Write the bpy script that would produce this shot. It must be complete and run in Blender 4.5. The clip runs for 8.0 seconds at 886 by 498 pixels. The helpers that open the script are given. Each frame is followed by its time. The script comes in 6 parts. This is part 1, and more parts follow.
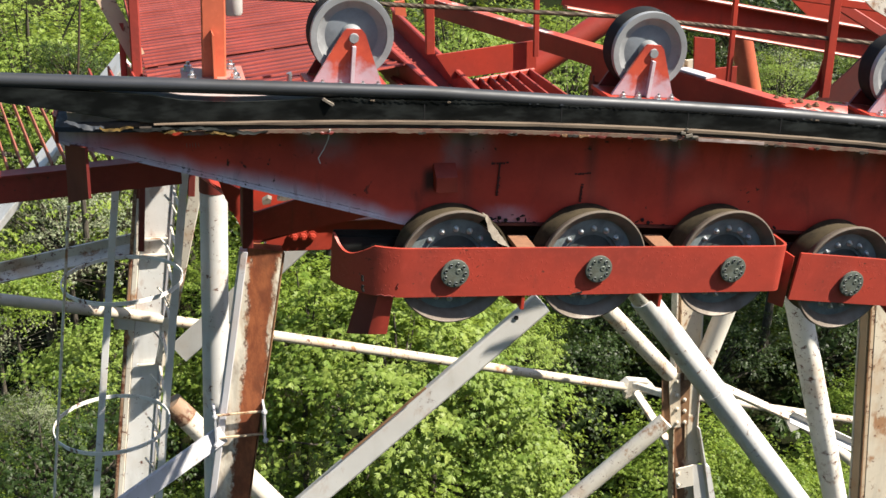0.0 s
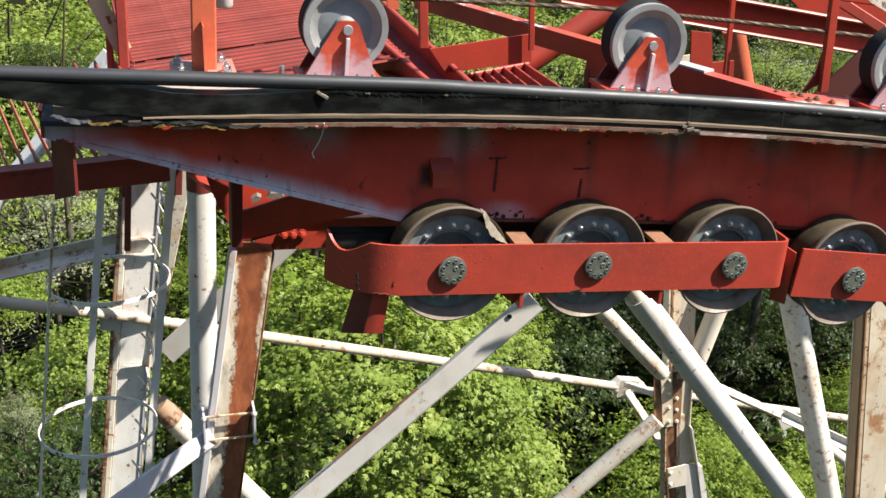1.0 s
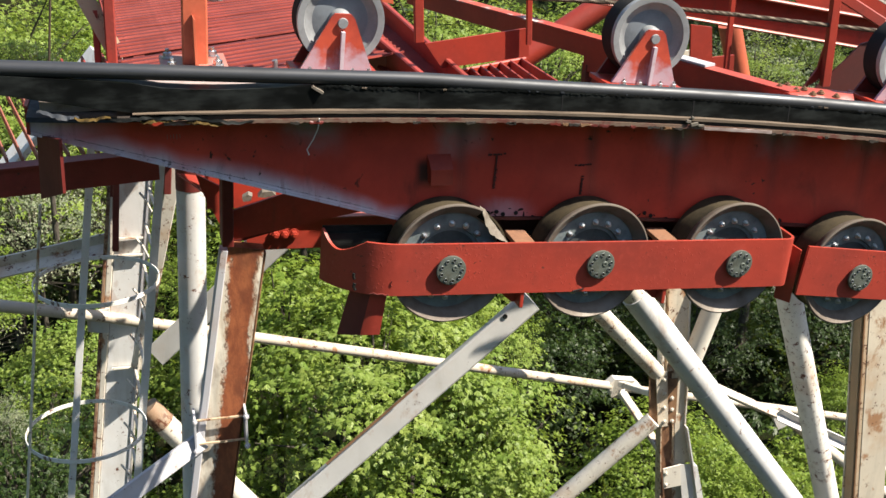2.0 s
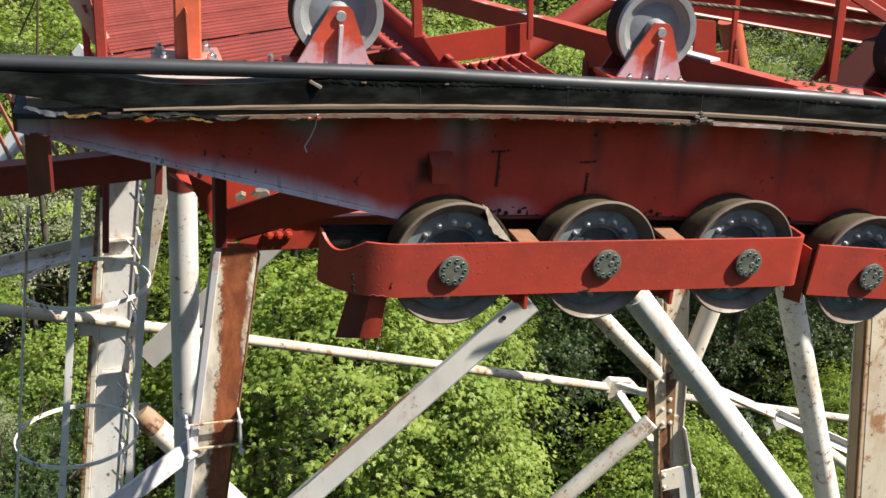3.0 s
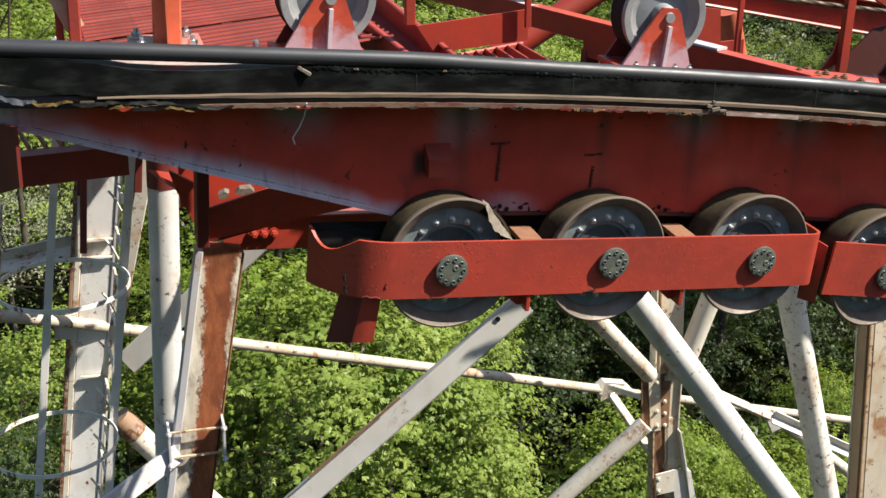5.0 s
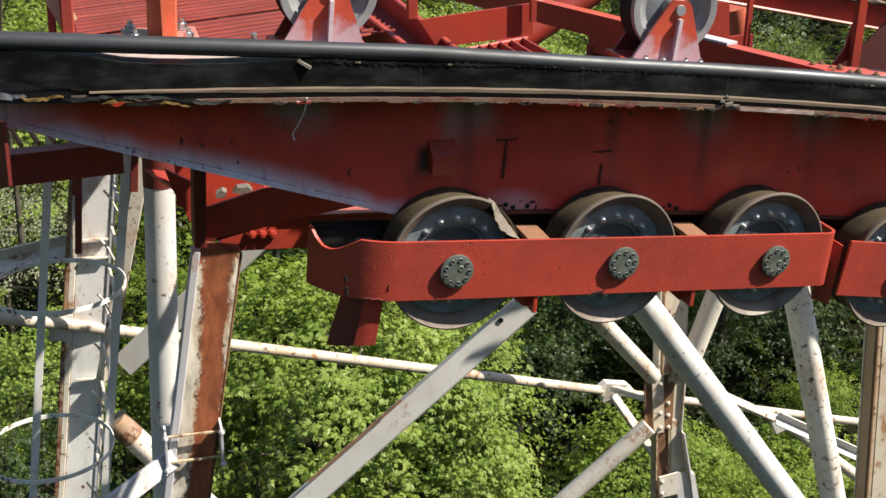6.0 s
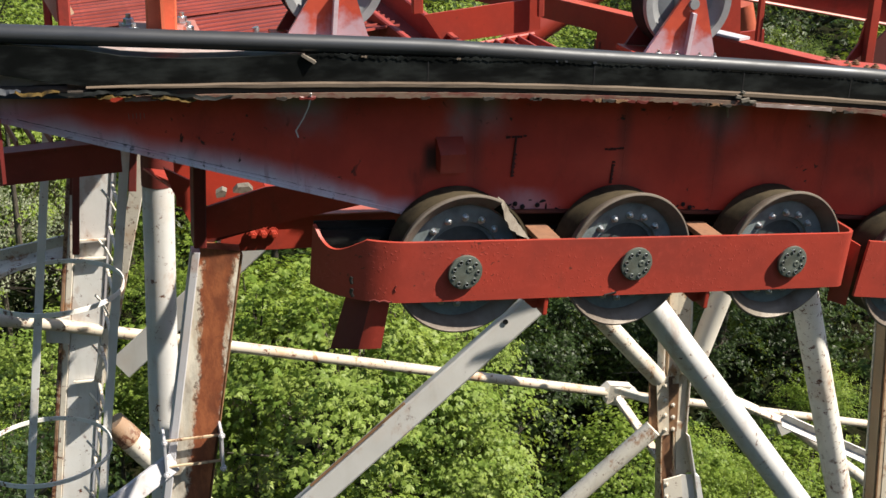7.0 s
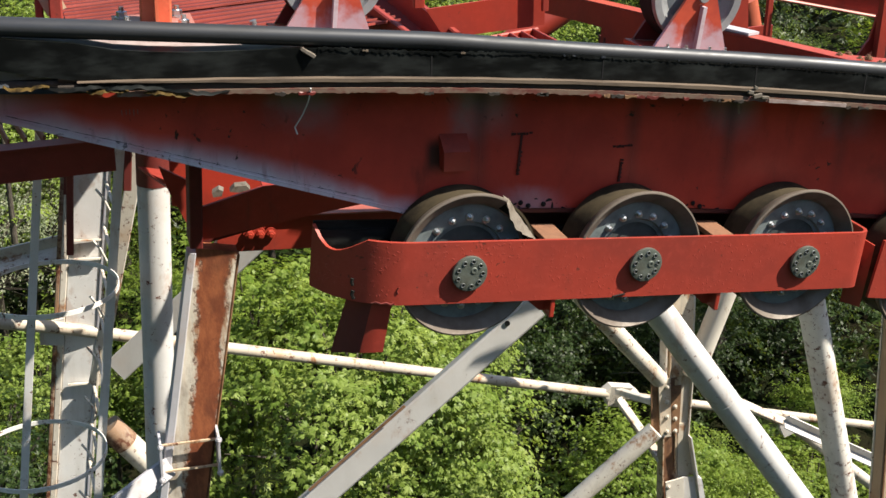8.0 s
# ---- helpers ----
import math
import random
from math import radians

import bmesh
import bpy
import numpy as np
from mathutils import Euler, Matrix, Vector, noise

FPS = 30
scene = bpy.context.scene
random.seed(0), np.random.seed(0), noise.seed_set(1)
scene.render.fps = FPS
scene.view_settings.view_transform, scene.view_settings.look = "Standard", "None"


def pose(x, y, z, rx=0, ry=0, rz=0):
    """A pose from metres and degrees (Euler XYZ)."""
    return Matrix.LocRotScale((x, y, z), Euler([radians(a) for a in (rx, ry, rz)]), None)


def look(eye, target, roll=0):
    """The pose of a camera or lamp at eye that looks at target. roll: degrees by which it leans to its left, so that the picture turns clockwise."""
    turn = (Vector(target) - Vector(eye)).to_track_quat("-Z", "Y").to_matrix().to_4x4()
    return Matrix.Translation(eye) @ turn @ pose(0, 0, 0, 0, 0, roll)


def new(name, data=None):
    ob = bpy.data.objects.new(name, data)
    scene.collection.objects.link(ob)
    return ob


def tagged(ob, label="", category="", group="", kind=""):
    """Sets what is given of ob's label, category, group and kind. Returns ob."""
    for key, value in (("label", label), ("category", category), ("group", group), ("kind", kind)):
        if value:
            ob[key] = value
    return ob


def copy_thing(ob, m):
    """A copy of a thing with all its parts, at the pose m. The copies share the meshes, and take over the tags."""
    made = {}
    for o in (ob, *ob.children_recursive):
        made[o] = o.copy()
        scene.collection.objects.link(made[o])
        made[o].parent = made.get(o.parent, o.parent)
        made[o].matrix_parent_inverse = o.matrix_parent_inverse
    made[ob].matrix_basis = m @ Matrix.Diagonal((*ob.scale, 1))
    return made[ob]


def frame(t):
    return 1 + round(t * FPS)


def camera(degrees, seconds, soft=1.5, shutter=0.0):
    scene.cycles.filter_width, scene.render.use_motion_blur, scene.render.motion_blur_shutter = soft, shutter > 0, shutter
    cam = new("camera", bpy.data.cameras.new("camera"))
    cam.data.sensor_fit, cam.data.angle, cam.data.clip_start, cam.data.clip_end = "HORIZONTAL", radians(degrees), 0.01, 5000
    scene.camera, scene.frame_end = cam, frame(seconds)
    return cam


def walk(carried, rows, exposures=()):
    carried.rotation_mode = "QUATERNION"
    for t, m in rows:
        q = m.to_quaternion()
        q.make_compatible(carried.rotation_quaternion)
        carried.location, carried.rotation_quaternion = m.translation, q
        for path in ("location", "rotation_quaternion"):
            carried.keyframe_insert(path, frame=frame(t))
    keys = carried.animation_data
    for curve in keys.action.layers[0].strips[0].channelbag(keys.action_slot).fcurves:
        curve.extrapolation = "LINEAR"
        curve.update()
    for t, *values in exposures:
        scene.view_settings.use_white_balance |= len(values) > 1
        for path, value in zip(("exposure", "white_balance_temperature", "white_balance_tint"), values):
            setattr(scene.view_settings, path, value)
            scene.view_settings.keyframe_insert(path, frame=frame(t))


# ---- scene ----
cam = camera(41.6, 8.0)
PATH = [
    (0, (-1.049, -4.055, 13.811), (-0.606, -2.257, 13.056), 1.3),
    (0.5, (-1.061, -4.009, 13.784), (-0.605, -2.214, 13.029), 1.4),
    (1, (-1.073, -3.954, 13.758), (-0.604, -2.162, 13.004), 1.4),
    (1.5, (-1.079, -3.9, 13.736), (-0.599, -2.111, 12.981), 1.4),
    (3, (-1.092, -3.708, 13.657), (-0.587, -1.926, 12.904), 1.4),
    (3.5, (-1.093, -3.65, 13.632), (-0.579, -1.869, 12.879), 1.4),
    (4, (-1.086, -3.584, 13.606), (-0.564, -1.807, 12.853), 1.4),
    (4.5, (-1.081, -3.525, 13.58), (-0.552, -1.75, 12.827), 1.5),
    (6, (-1.061, -3.347, 13.504), (-0.525, -1.574, 12.752), 1.5),
    (6.5, (-1.064, -3.292, 13.483), (-0.526, -1.519, 12.73), 1.5),
    (7, (-1.06, -3.237, 13.461), (-0.521, -1.464, 12.709), 1.5),
    (7.5, (-1.053, -3.186, 13.441), (-0.511, -1.414, 12.689), 1.4),
    (8, (-1.049, -3.128, 13.419), (-0.505, -1.357, 12.667), 1.5),
]
walk(cam, [(t, look(eye, target, roll)) for t, eye, target, roll in PATH], [(0, 1.48), (4, 1.28), (8, 1.17)])

# ---------------------------------------------------------------- light
SUN = Vector((2.25, -1.0, 2.9)).normalized()
world = bpy.data.worlds.new("sky")
scene.world = world
world.use_nodes = True
wn = world.node_tree.nodes
sky = wn.new("ShaderNodeTexSky")
sky.sky_type = "NISHITA"
sky.sun_disc = False
sky.sun_elevation = math.asin(SUN.z)
sky.sun_rotation = math.atan2(SUN.x, SUN.y)
wn["Background"].inputs["Strength"].default_value = 0.075
world.node_tree.links.new(sky.outputs[0], wn["Background"].inputs["Color"])
sun = new("sun", bpy.data.lights.new("sun", "SUN"))
sun.data.energy = 5.0
sun.data.angle = radians(0.5)
sun.data.color = (1.0, 0.925, 0.79)
sun.matrix_world = look(SUN * 40, (0, 0, 0))


# ---------------------------------------------------------------- materials
class Nodes:
    """A small builder for node materials."""

    def __init__(self, name):
        self.mat = bpy.data.materials.new(name)
        self.mat.use_nodes = True
        self.tree = self.mat.node_tree
        self.bsdf = self.tree.nodes["Principled BSDF"]
        self.geo = self.add("ShaderNodeNewGeometry")
        self.tex = self.add("ShaderNodeTexCoord")

    def add(self, kind):
        return self.tree.nodes.new(kind)

    def link(self, a, b):
        self.tree.links.new(a, b)

    def where(self, space="Object", scale=(1, 1, 1)):
        m = self.add("ShaderNodeMapping")
        m.inputs["Scale"].default_value = scale
        self.link(self.tex.outputs[space], m.inputs["Vector"])
        return m.outputs[0]

    def noise(self, scale, detail=4, rough=0.55, at=None, warp=0.0):
        n = self.add("ShaderNodeTexNoise")
        n.inputs["Scale"].default_value = scale
        n.inputs["Detail"].default_value = detail
        n.inputs["Roughness"].default_value = rough
        n.inputs["Distortion"].default_value = warp
        self.link(at if at is not None else self.where(), n.inputs["Vector"])
        return n.outputs["Fac"]

    def ramp(self, fac, lo, hi, a=0.0, b=1.0):
        n = self.add("ShaderNodeMapRange")
        n.interpolation_type = "SMOOTHSTEP"
        for k, v in (("From Min", lo), ("From Max", hi), ("To Min", a), ("To Max", b)):
            n.inputs[k].default_value = v
        self.link(fac, n.inputs["Value"])
        return n.outputs[0]

    def math(self, op, a, b=0.0):
        n = self.add("ShaderNodeMath")
        n.operation = op
        for k, v in enumerate((a, b)):
            if isinstance(v, (int, float)):
                n.inputs[k].default_value = v
            else:
                self.link(v, n.inputs[k])
        return n.outputs[0]

    def mix(self, fac, a, b):
        n = self.add("ShaderNodeMix")
        n.data_type = "RGBA"
        for key, v in ((0, fac), (6, a), (7, b)):
            if isinstance(v, (int, float)):
                n.inputs[key].default_value = v
            elif isinstance(v, tuple):
                n.inputs[key].default_value = (*v, 1)
            else:
                self.link(v, n.inputs[key])
        return n.outputs[2]

    def axis(self, k, space="Object"):
        s = self.add("ShaderNodeSeparateXYZ")
        self.link(self.tex.outputs[space], s.inputs[0])
        return s.outputs[k]

    def random(self):
        return self.add("ShaderNodeObjectInfo").outputs["Random"]

    def done(self, color, rough=0.5, metal=0.0, bump=None, strength=0.3, dist=0.002, spec=0.5):
        for key, v in (("Base Color", color), ("Roughness", rough), ("Metallic", metal), ("Specular IOR Level", spec)):
            if isinstance(v, (int, float)):
                self.bsdf.inputs[key].default_value = v
            elif isinstance(v, tuple):
                self.bsdf.inputs[key].default_value = (*v, 1)
            else:
                self.link(v, self.bsdf.inputs[key])
        if bump is not None:
            b = self.add("ShaderNodeBump")
            b.inputs["Strength"].default_value = strength
            b.inputs["Distance"].default_value = dist
            self.link(bump, b.inputs["Height"])
            self.link(b.outputs[0], self.bsdf.inputs["Normal"])
        return self.mat


def red_paint(name, base, flaky=0.0, dirt=0.5, chips=0.3, rough=0.42):
    """Red steel paint with fading, grime and small chips down to dark primer."""
    n = Nodes(name)
    big = n.noise(2.3, 5, 0.6)
    fine = n.noise(38, 4, 0.6)
    dark = tuple(c * 0.62 for c in base)
    pale = (base[0] * 1.12, base[1] * 1.35, base[2] * 1.45)
    col = n.mix(n.ramp(big, 0.3, 0.7), dark, base)
    col = n.mix(n.ramp(fine, 0.5, 0.75, 0, 0.35), col, pale)
    streak = n.noise(9, 5, 0.65, n.where("Object", (1, 1, 0.22)))
    col = n.mix(n.ramp(streak, 0.58, 0.78, 0, dirt), col, (0.07, 0.03, 0.022))
    chip = n.noise(55, 3, 0.5, warp=0.6)
    patch = n.noise(5, 3, 0.5)
    mask = n.math("MULTIPLY", n.ramp(chip, 0.66, 0.70), n.ramp(patch, 0.46, 0.62, 0, chips))
    col = n.mix(mask, col, (0.05, 0.022, 0.016))
    flake = n.noise(95, 2, 0.45)
    zone = n.ramp(n.noise(4.2, 3, 0.6), 0.42, 0.62)
    blister = n.math("MULTIPLY", n.ramp(flake, 0.60, 0.70), zone)
    height = n.math("ADD", n.math("MULTIPLY", fine, 0.35), n.math("MULTIPLY", blister, flaky))
    if flaky:
        col = n.mix(n.math("MULTIPLY", blister, 0.05 * flaky), col, pale)
    return n.done(col, n.ramp(big, 0.3, 0.7, rough + 0.14, rough - 0.06), 0, height, 0.5, 0.0026)


def white_paint(name, base, rust=0.3, grime=0.4, spots=0.65):
    """Old white coating with grey runs, rust freckles and chalking."""
    n = Nodes(name)
    big = n.noise(1.7, 5, 0.6)
    runs = n.noise(11, 5, 0.6, n.where("Object", (1, 1, 0.12)))
    fine = n.noise(60, 4, 0.6)
    col = n.mix(n.ramp(big, 0.3, 0.75), tuple(c * 0.80 for c in base), base)
    col = n.mix(n.ramp(runs, 0.5, 0.8, 0, grime), col, (0.30, 0.27, 0.22))
    col = n.mix(n.ramp(fine, 0.55, 0.8, 0, 0.25), col, (0.42, 0.40, 0.36))
    speck = n.noise(21, 7, 0.75, warp=0.2)
    zone = n.noise(3.1, 4, 0.6)
    mask = n.math("MULTIPLY", n.ramp(speck, spots, spots + 0.05), n.ramp(zone, 0.40, 0.52))
    col = n.mix(n.math("MULTIPLY", n.ramp(zone, 0.5, 0.75), rust), col, (0.42, 0.25, 0.13))
    # broad orange-brown stains with ragged edges
    stain = n.noise(5.5, 7, 0.68, n.where("Object", (1, 1, 0.6)), 0.3)
    col = n.mix(n.ramp(stain, 0.56, 0.66, 0, min(1.0, rust * 1.5)), col, (0.30, 0.145, 0.065))
    flake = n.math("MULTIPLY", n.ramp(n.noise(17, 7, 0.75), 0.60, 0.64), n.ramp(stain, 0.50, 0.60, 0, min(1.0, 0.35 + rust)))
    col = n.mix(flake, col, (0.075, 0.026, 0.014))
    col = n.mix(mask, col, (0.11, 0.035, 0.018))
    return n.done(col, n.ramp(big, 0.3, 0.7, 0.62, 0.45), 0, n.math("SUBTRACT", fine, mask), 0.4, 0.0015)


def metal(name, base, rough=0.35, dirt=(0.05, 0.045, 0.035), amount=0.5, scale=14, m=1.0, stretch=(1, 1, 1), spec=0.5):
    n = Nodes(name)
    a = n.noise(scale, 5, 0.62, n.where("Object", stretch))
    b = n.noise(scale * 5, 4, 0.6)
    col = n.mix(n.ramp(a, 0.42, 0.72, 0, amount), base, dirt)
    col = n.mix(n.ramp(b, 0.55, 0.8, 0, 0.3), col, tuple(c * 0.55 for c in base))
    return n.done(col, n.ramp(a, 0.3, 0.7, rough, rough + 0.25), m, b, 0.25, 0.0008, spec)


RED = (0.36, 0.039, 0.022)
red_plain = red_paint("red_paint", RED)
red_flaky = red_paint("red_flaking_paint", (0.37, 0.048, 0.031), flaky=0.55, dirt=0.35, chips=0.75)
red_deck = red_paint("red_deck_paint", (0.30, 0.040, 0.028), dirt=0.65, chips=0.9, rough=0.5)
red_pale = red_paint("pale_red_paint", (0.46, 0.185, 0.15), dirt=0.3, chips=0.4, rough=0.33)
red_slat = red_paint("shade_dark_scuffed_slat", (0.115, 0.014, 0.010), dirt=0.7, chips=1.0, rough=0.5)
slat_lip = red_paint("sun_light_slat_lip", (0.33, 0.062, 0.047), dirt=0.6, chips=0.8, rough=0.45)
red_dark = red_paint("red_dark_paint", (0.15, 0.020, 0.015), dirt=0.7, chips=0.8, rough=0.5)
red_edge = red_paint("rubbed_edge_paint", (0.270, 0.033, 0.024), dirt=0.8, chips=1.0, rough=0.5)
rubbed_bar = red_paint("rubbed_bar_paint", (0.40, 0.13, 0.085), dirt=0.5, chips=0.6, rough=0.45)
flange_edge = red_paint("pale_flange_edge_paint", (0.42, 0.115, 0.085), dirt=0.35, chips=0.5, rough=0.36)
orange = red_paint("orange_red_paint", (0.56, 0.125, 0.062), dirt=0.2, chips=0.25)
white = white_paint("white_coating", (0.54, 0.525, 0.505), rust=0.20, grime=0.32, spots=0.67)
white_old = white_paint("rusty_white_coating", (0.67, 0.615, 0.53), rust=0.65, grime=0.48, spots=0.560)
white_cool = white_paint("cool_white_coating", (0.48, 0.475, 0.51), rust=0.22, grime=0.4, spots=0.62)
tan_pipe = white_paint("tan_weathered_coating", (0.53, 0.465, 0.375), rust=0.75, grime=0.5, spots=0.56)
# leg, hoop and column whites are raised to carry sun those members miss
white_clean = white_paint("clean_lifted_white_coating", (0.61, 0.60, 0.595), rust=0.24, grime=0.36, spots=0.60)
hoop_white = white_paint("chipped_hoop_coating", (0.78, 0.765, 0.73), rust=0.5, grime=0.45, spots=0.56)
white_bright = white_paint("sun_lifted_white_coating", (0.71, 0.70, 0.69), rust=0.22, grime=0.4, spots=0.60)
white_freckled = white_paint("freckled_white_coating", (0.76, 0.73, 0.68), rust=0.45, grime=0.4, spots=0.555)
flaking_edge = white_paint("flaking_rust_edge", (0.30, 0.19, 0.12), rust=0.95, grime=0.7, spots=0.47)
steel = metal("worn_steel", (0.33, 0.31, 0.27), 0.42, (0.09, 0.065, 0.045), 0.75, m=0.75)
drum_steel = metal("greasy_drum_steel", (0.058, 0.045, 0.027), 0.62, (0.006, 0.005, 0.004), 0.9, 7, m=0.0, spec=0.2)
disc_grey = metal("grey_green_disc_paint", (0.155, 0.185, 0.19), 0.5, (0.06, 0.068, 0.07), 0.7, 12, m=0.1)
disc_dark = metal("dark_recess_grey", (0.06, 0.07, 0.072), 0.5, (0.03, 0.03, 0.03), 0.6, 12, m=0.2)
cap_grey = metal("grey_cap_steel", (0.115, 0.13, 0.112), 0.45, (0.05, 0.05, 0.036), 0.75, 30, m=0.35)
rim_steel = metal("worn_rim_steel", (0.145, 0.12, 0.098), 0.45, (0.085, 0.06, 0.045), 0.85, 10, m=0.2)
zinc = metal("zinc_bolt", (0.56, 0.58, 0.60), 0.3, (0.2, 0.19, 0.17), 0.4, 60)
roller_grey = metal("light_grey_roller_paint", (0.255, 0.265, 0.275), 0.42, (0.15, 0.15, 0.16), 0.7, 9, m=0.15)
roller_disc = metal("scuffed_roller_disc_paint", (0.185, 0.205, 0.23), 0.45, (0.09, 0.095, 0.105), 0.7, 7, m=0.1)
dark_brown = metal("dirt_and_shade_brown", (0.022, 0.016, 0.012), 0.7, (0.05, 0.034, 0.022), 0.6, 14, m=0.0)
heavy_rust = white_paint("heavily_rusted_coating", (0.54, 0.41, 0.28), rust=0.8, grime=0.6, spots=0.54)
rubber = metal("black_rubber", (0.012, 0.012, 0.013), 0.75, (0.04, 0.037, 0.034), 0.4, 20, m=0.0, spec=0.2)
rope_black = metal("greased_rope_steel", (0.050, 0.052, 0.058), 0.34, (0.012, 0.012, 0.012), 0.75, 4, m=0.45, stretch=(0.5, 3, 3))
grease = metal("black_grease_and_hollows", (0.003, 0.0035, 0.0035), 0.42, (0.018, 0.021, 0.020), 0.8, 13, m=0.0, stretch=(0.5, 1, 1.5), spec=0.15)
blackish_red = red_paint("blackish_red_paint", (0.075, 0.012, 0.009), dirt=0.45, chips=0.8, rough=0.6)
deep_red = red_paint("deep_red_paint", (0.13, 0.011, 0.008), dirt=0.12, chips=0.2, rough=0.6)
rubbed_rib = metal("rubbed_violet_primer", (0.46, 0.39, 0.43), 0.5, (0.30, 0.07, 0.05), 0.5, 22, m=0.0)
chalk = metal("faint_chalk", (0.24, 0.16, 0.15), 0.8, (0.30, 0.06, 0.04), 0.6, 60, m=0.0, spec=0.2)
bare_pink = metal("rubbed_and_sunlit_pale", (0.33, 0.265, 0.245), 0.55, (0.14, 0.08, 0.065), 0.6, 18, m=0.0)
brass = metal("worn_pale_strip", (0.145, 0.108, 0.078), 0.6, (0.05, 0.032, 0.022), 0.95, 16, m=0.15, stretch=(0.35, 2, 2))
wire_steel = metal("brown_wire_rope", (0.095, 0.07, 0.05), 0.55, (0.04, 0.03, 0.022), 0.5, 30, m=0.5)
rust_brown = metal("brown_rust", (0.20, 0.105, 0.05), 0.7, (0.06, 0.03, 0.018), 0.8, 10, m=0.0)
tan = metal("tan_primer", (0.21, 0.10, 0.055), 0.65, (0.09, 0.04, 0.025), 0.5, 18, m=0.0)
flaked_strip = metal("strip_with_flaking_red", (0.14, 0.092, 0.065), 0.65, (0.10, 0.02, 0.014), 1.0, 18, m=0.0, stretch=(1, 2, 2))
dull = metal("dull_bent_sheet", (0.026, 0.03, 0.038), 0.5, (0.05, 0.05, 0.05), 0.7, 30, m=0.1, spec=0.2)
yellowed = metal("yellowed_torn_strip", (0.075, 0.048, 0.014), 0.6, (0.006, 0.005, 0.004), 1.0, 38, m=0.0, spec=0.1)
brown_side = white_paint("brown_shaded_side_coating", (0.40, 0.27, 0.165), rust=0.6, grime=0.6, spots=0.62)
cream = white_paint("cream_stained_coating", (0.64, 0.56, 0.445), rust=0.6, grime=0.6, spots=0.60)
torn = metal("fresh_torn_steel", (0.20, 0.175, 0.145), 0.45, (0.08, 0.055, 0.04), 0.7, 40, m=0.35)


def faded_web():
    """Red web: chalky blue-white fade along the tapered underside, greyer top, sooty seams, rust freckles."""
    n = Nodes("faded_red_web")
    big = n.noise(2.6, 5, 0.6)
    fine = n.noise(45, 4, 0.6)
    col = n.mix(n.ramp(big, 0.3, 0.7), (0.35, 0.036, 0.023), (0.60, 0.066, 0.040))
    x, z = n.axis(0), n.axis(2)
    # height above the tapered lower edge, in metres
    edge = n.math("ADD", n.math("MULTIPLY", x, -0.3153), 12.093)
    above = n.math("SUBTRACT", z, edge)
    wob = n.math("MULTIPLY", n.math("SUBTRACT", n.noise(7, 4, 0.6), 0.5), 0.13)
    slow = n.math("MULTIPLY", n.math("SUBTRACT", n.noise(3.1, 3, 0.5, n.where("Object", (1, 1, 0.6))), 0.5), 0.12)
    cloud = n.ramp(n.noise(5, 4, 0.6, n.where("Object", (1, 1, 0.5))), 0.25, 0.6, 0.55, 1)
    reach = n.math("MULTIPLY", n.ramp(n.math("ADD", above, n.math("ADD", slow, n.math("MULTIPLY", wob, 0.25))), -0.015, 0.082, 1, 0), cloud)
    taper = n.ramp(x, -0.16, -0.05, 1, 0)
    # the thin end is chalked over its whole height
    tip = n.ramp(n.math("ADD", x, n.math("MULTIPLY", slow, 1.5)), -1.44, -1.10, 0.75, 0)
    fade = n.math("MULTIPLY", n.math("MULTIPLY", n.math("MAXIMUM", reach, tip), taper), 0.97)
    col = n.mix(fade, col, (0.60, 0.60, 0.70))
    # rain streaks through the chalk and bare flecks close to the edge
    rain = n.math("MULTIPLY", n.ramp(n.noise(30, 4, 0.6, n.where("Object", (1, 1, 0.12))), 0.58, 0.72), n.math("MULTIPLY", fade, 0.55))
    col = n.mix(rain, col, (0.20, 0.05, 0.045))
    fleck = n.math("MULTIPLY", n.ramp(n.noise(42, 5, 0.7), 0.60, 0.64), n.ramp(above, 0.0, 0.05, 0.8, 0))
    col = n.mix(n.math("MULTIPLY", fleck, taper), col, (0.05, 0.045, 0.055))
    # second small fade beside the first wheel
    spot = n.math("MULTIPLY", n.ramp(n.math("ABSOLUTE", n.math("SUBTRACT", x, 0.27)), 0.02, 0.16, 1, 0), n.ramp(n.math("ADD", z, wob), 12.12, 12.21, 1, 0))
    col = n.mix(n.math("MULTIPLY", spot, 0.5), col, (0.34, 0.34, 0.42))
    to_top = n.math("SUBTRACT", n.math("ADD", z, n.math("MULTIPLY", x, 0.06)), 12.5)
    # grey grows towards the upper edge of the web
    grey = n.ramp(n.math("ADD", to_top, n.math("MULTIPLY", wob, 0.5)), -0.03, 0.06, 0, 1)
    col = n.mix(n.math("MULTIPLY", grey, n.ramp(n.noise(6, 3, 0.6, n.where("Object", (1, 1, 0.3))), 0.4, 0.6, 0.05, 0.65)), col, (0.06, 0.055, 0.052))
    for sx in (-0.47, 0.09, 0.975, 1.42, 1.85):
        near = n.ramp(n.math("ABSOLUTE", n.math("ADD", n.math("SUBTRACT", x, sx), wob)), 0.02, 0.15, 1, 0)
        down = n.ramp(n.math("ADD", to_top, n.math("MULTIPLY", wob, 1.4)), -0.17, 0.03, 0, 0.9)
        col = n.mix(n.math("MULTIPLY", near, down), col, (0.21, 0.21, 0.225))
    for sx in (0.09, 0.62, 0.975, 1.42, 1.85):
        line = n.ramp(n.math("ABSOLUTE", n.math("ADD", n.math("SUBTRACT", x, sx), n.math("MULTIPLY", wob, 0.12))), 0.0, 0.045, 0.55, 0)
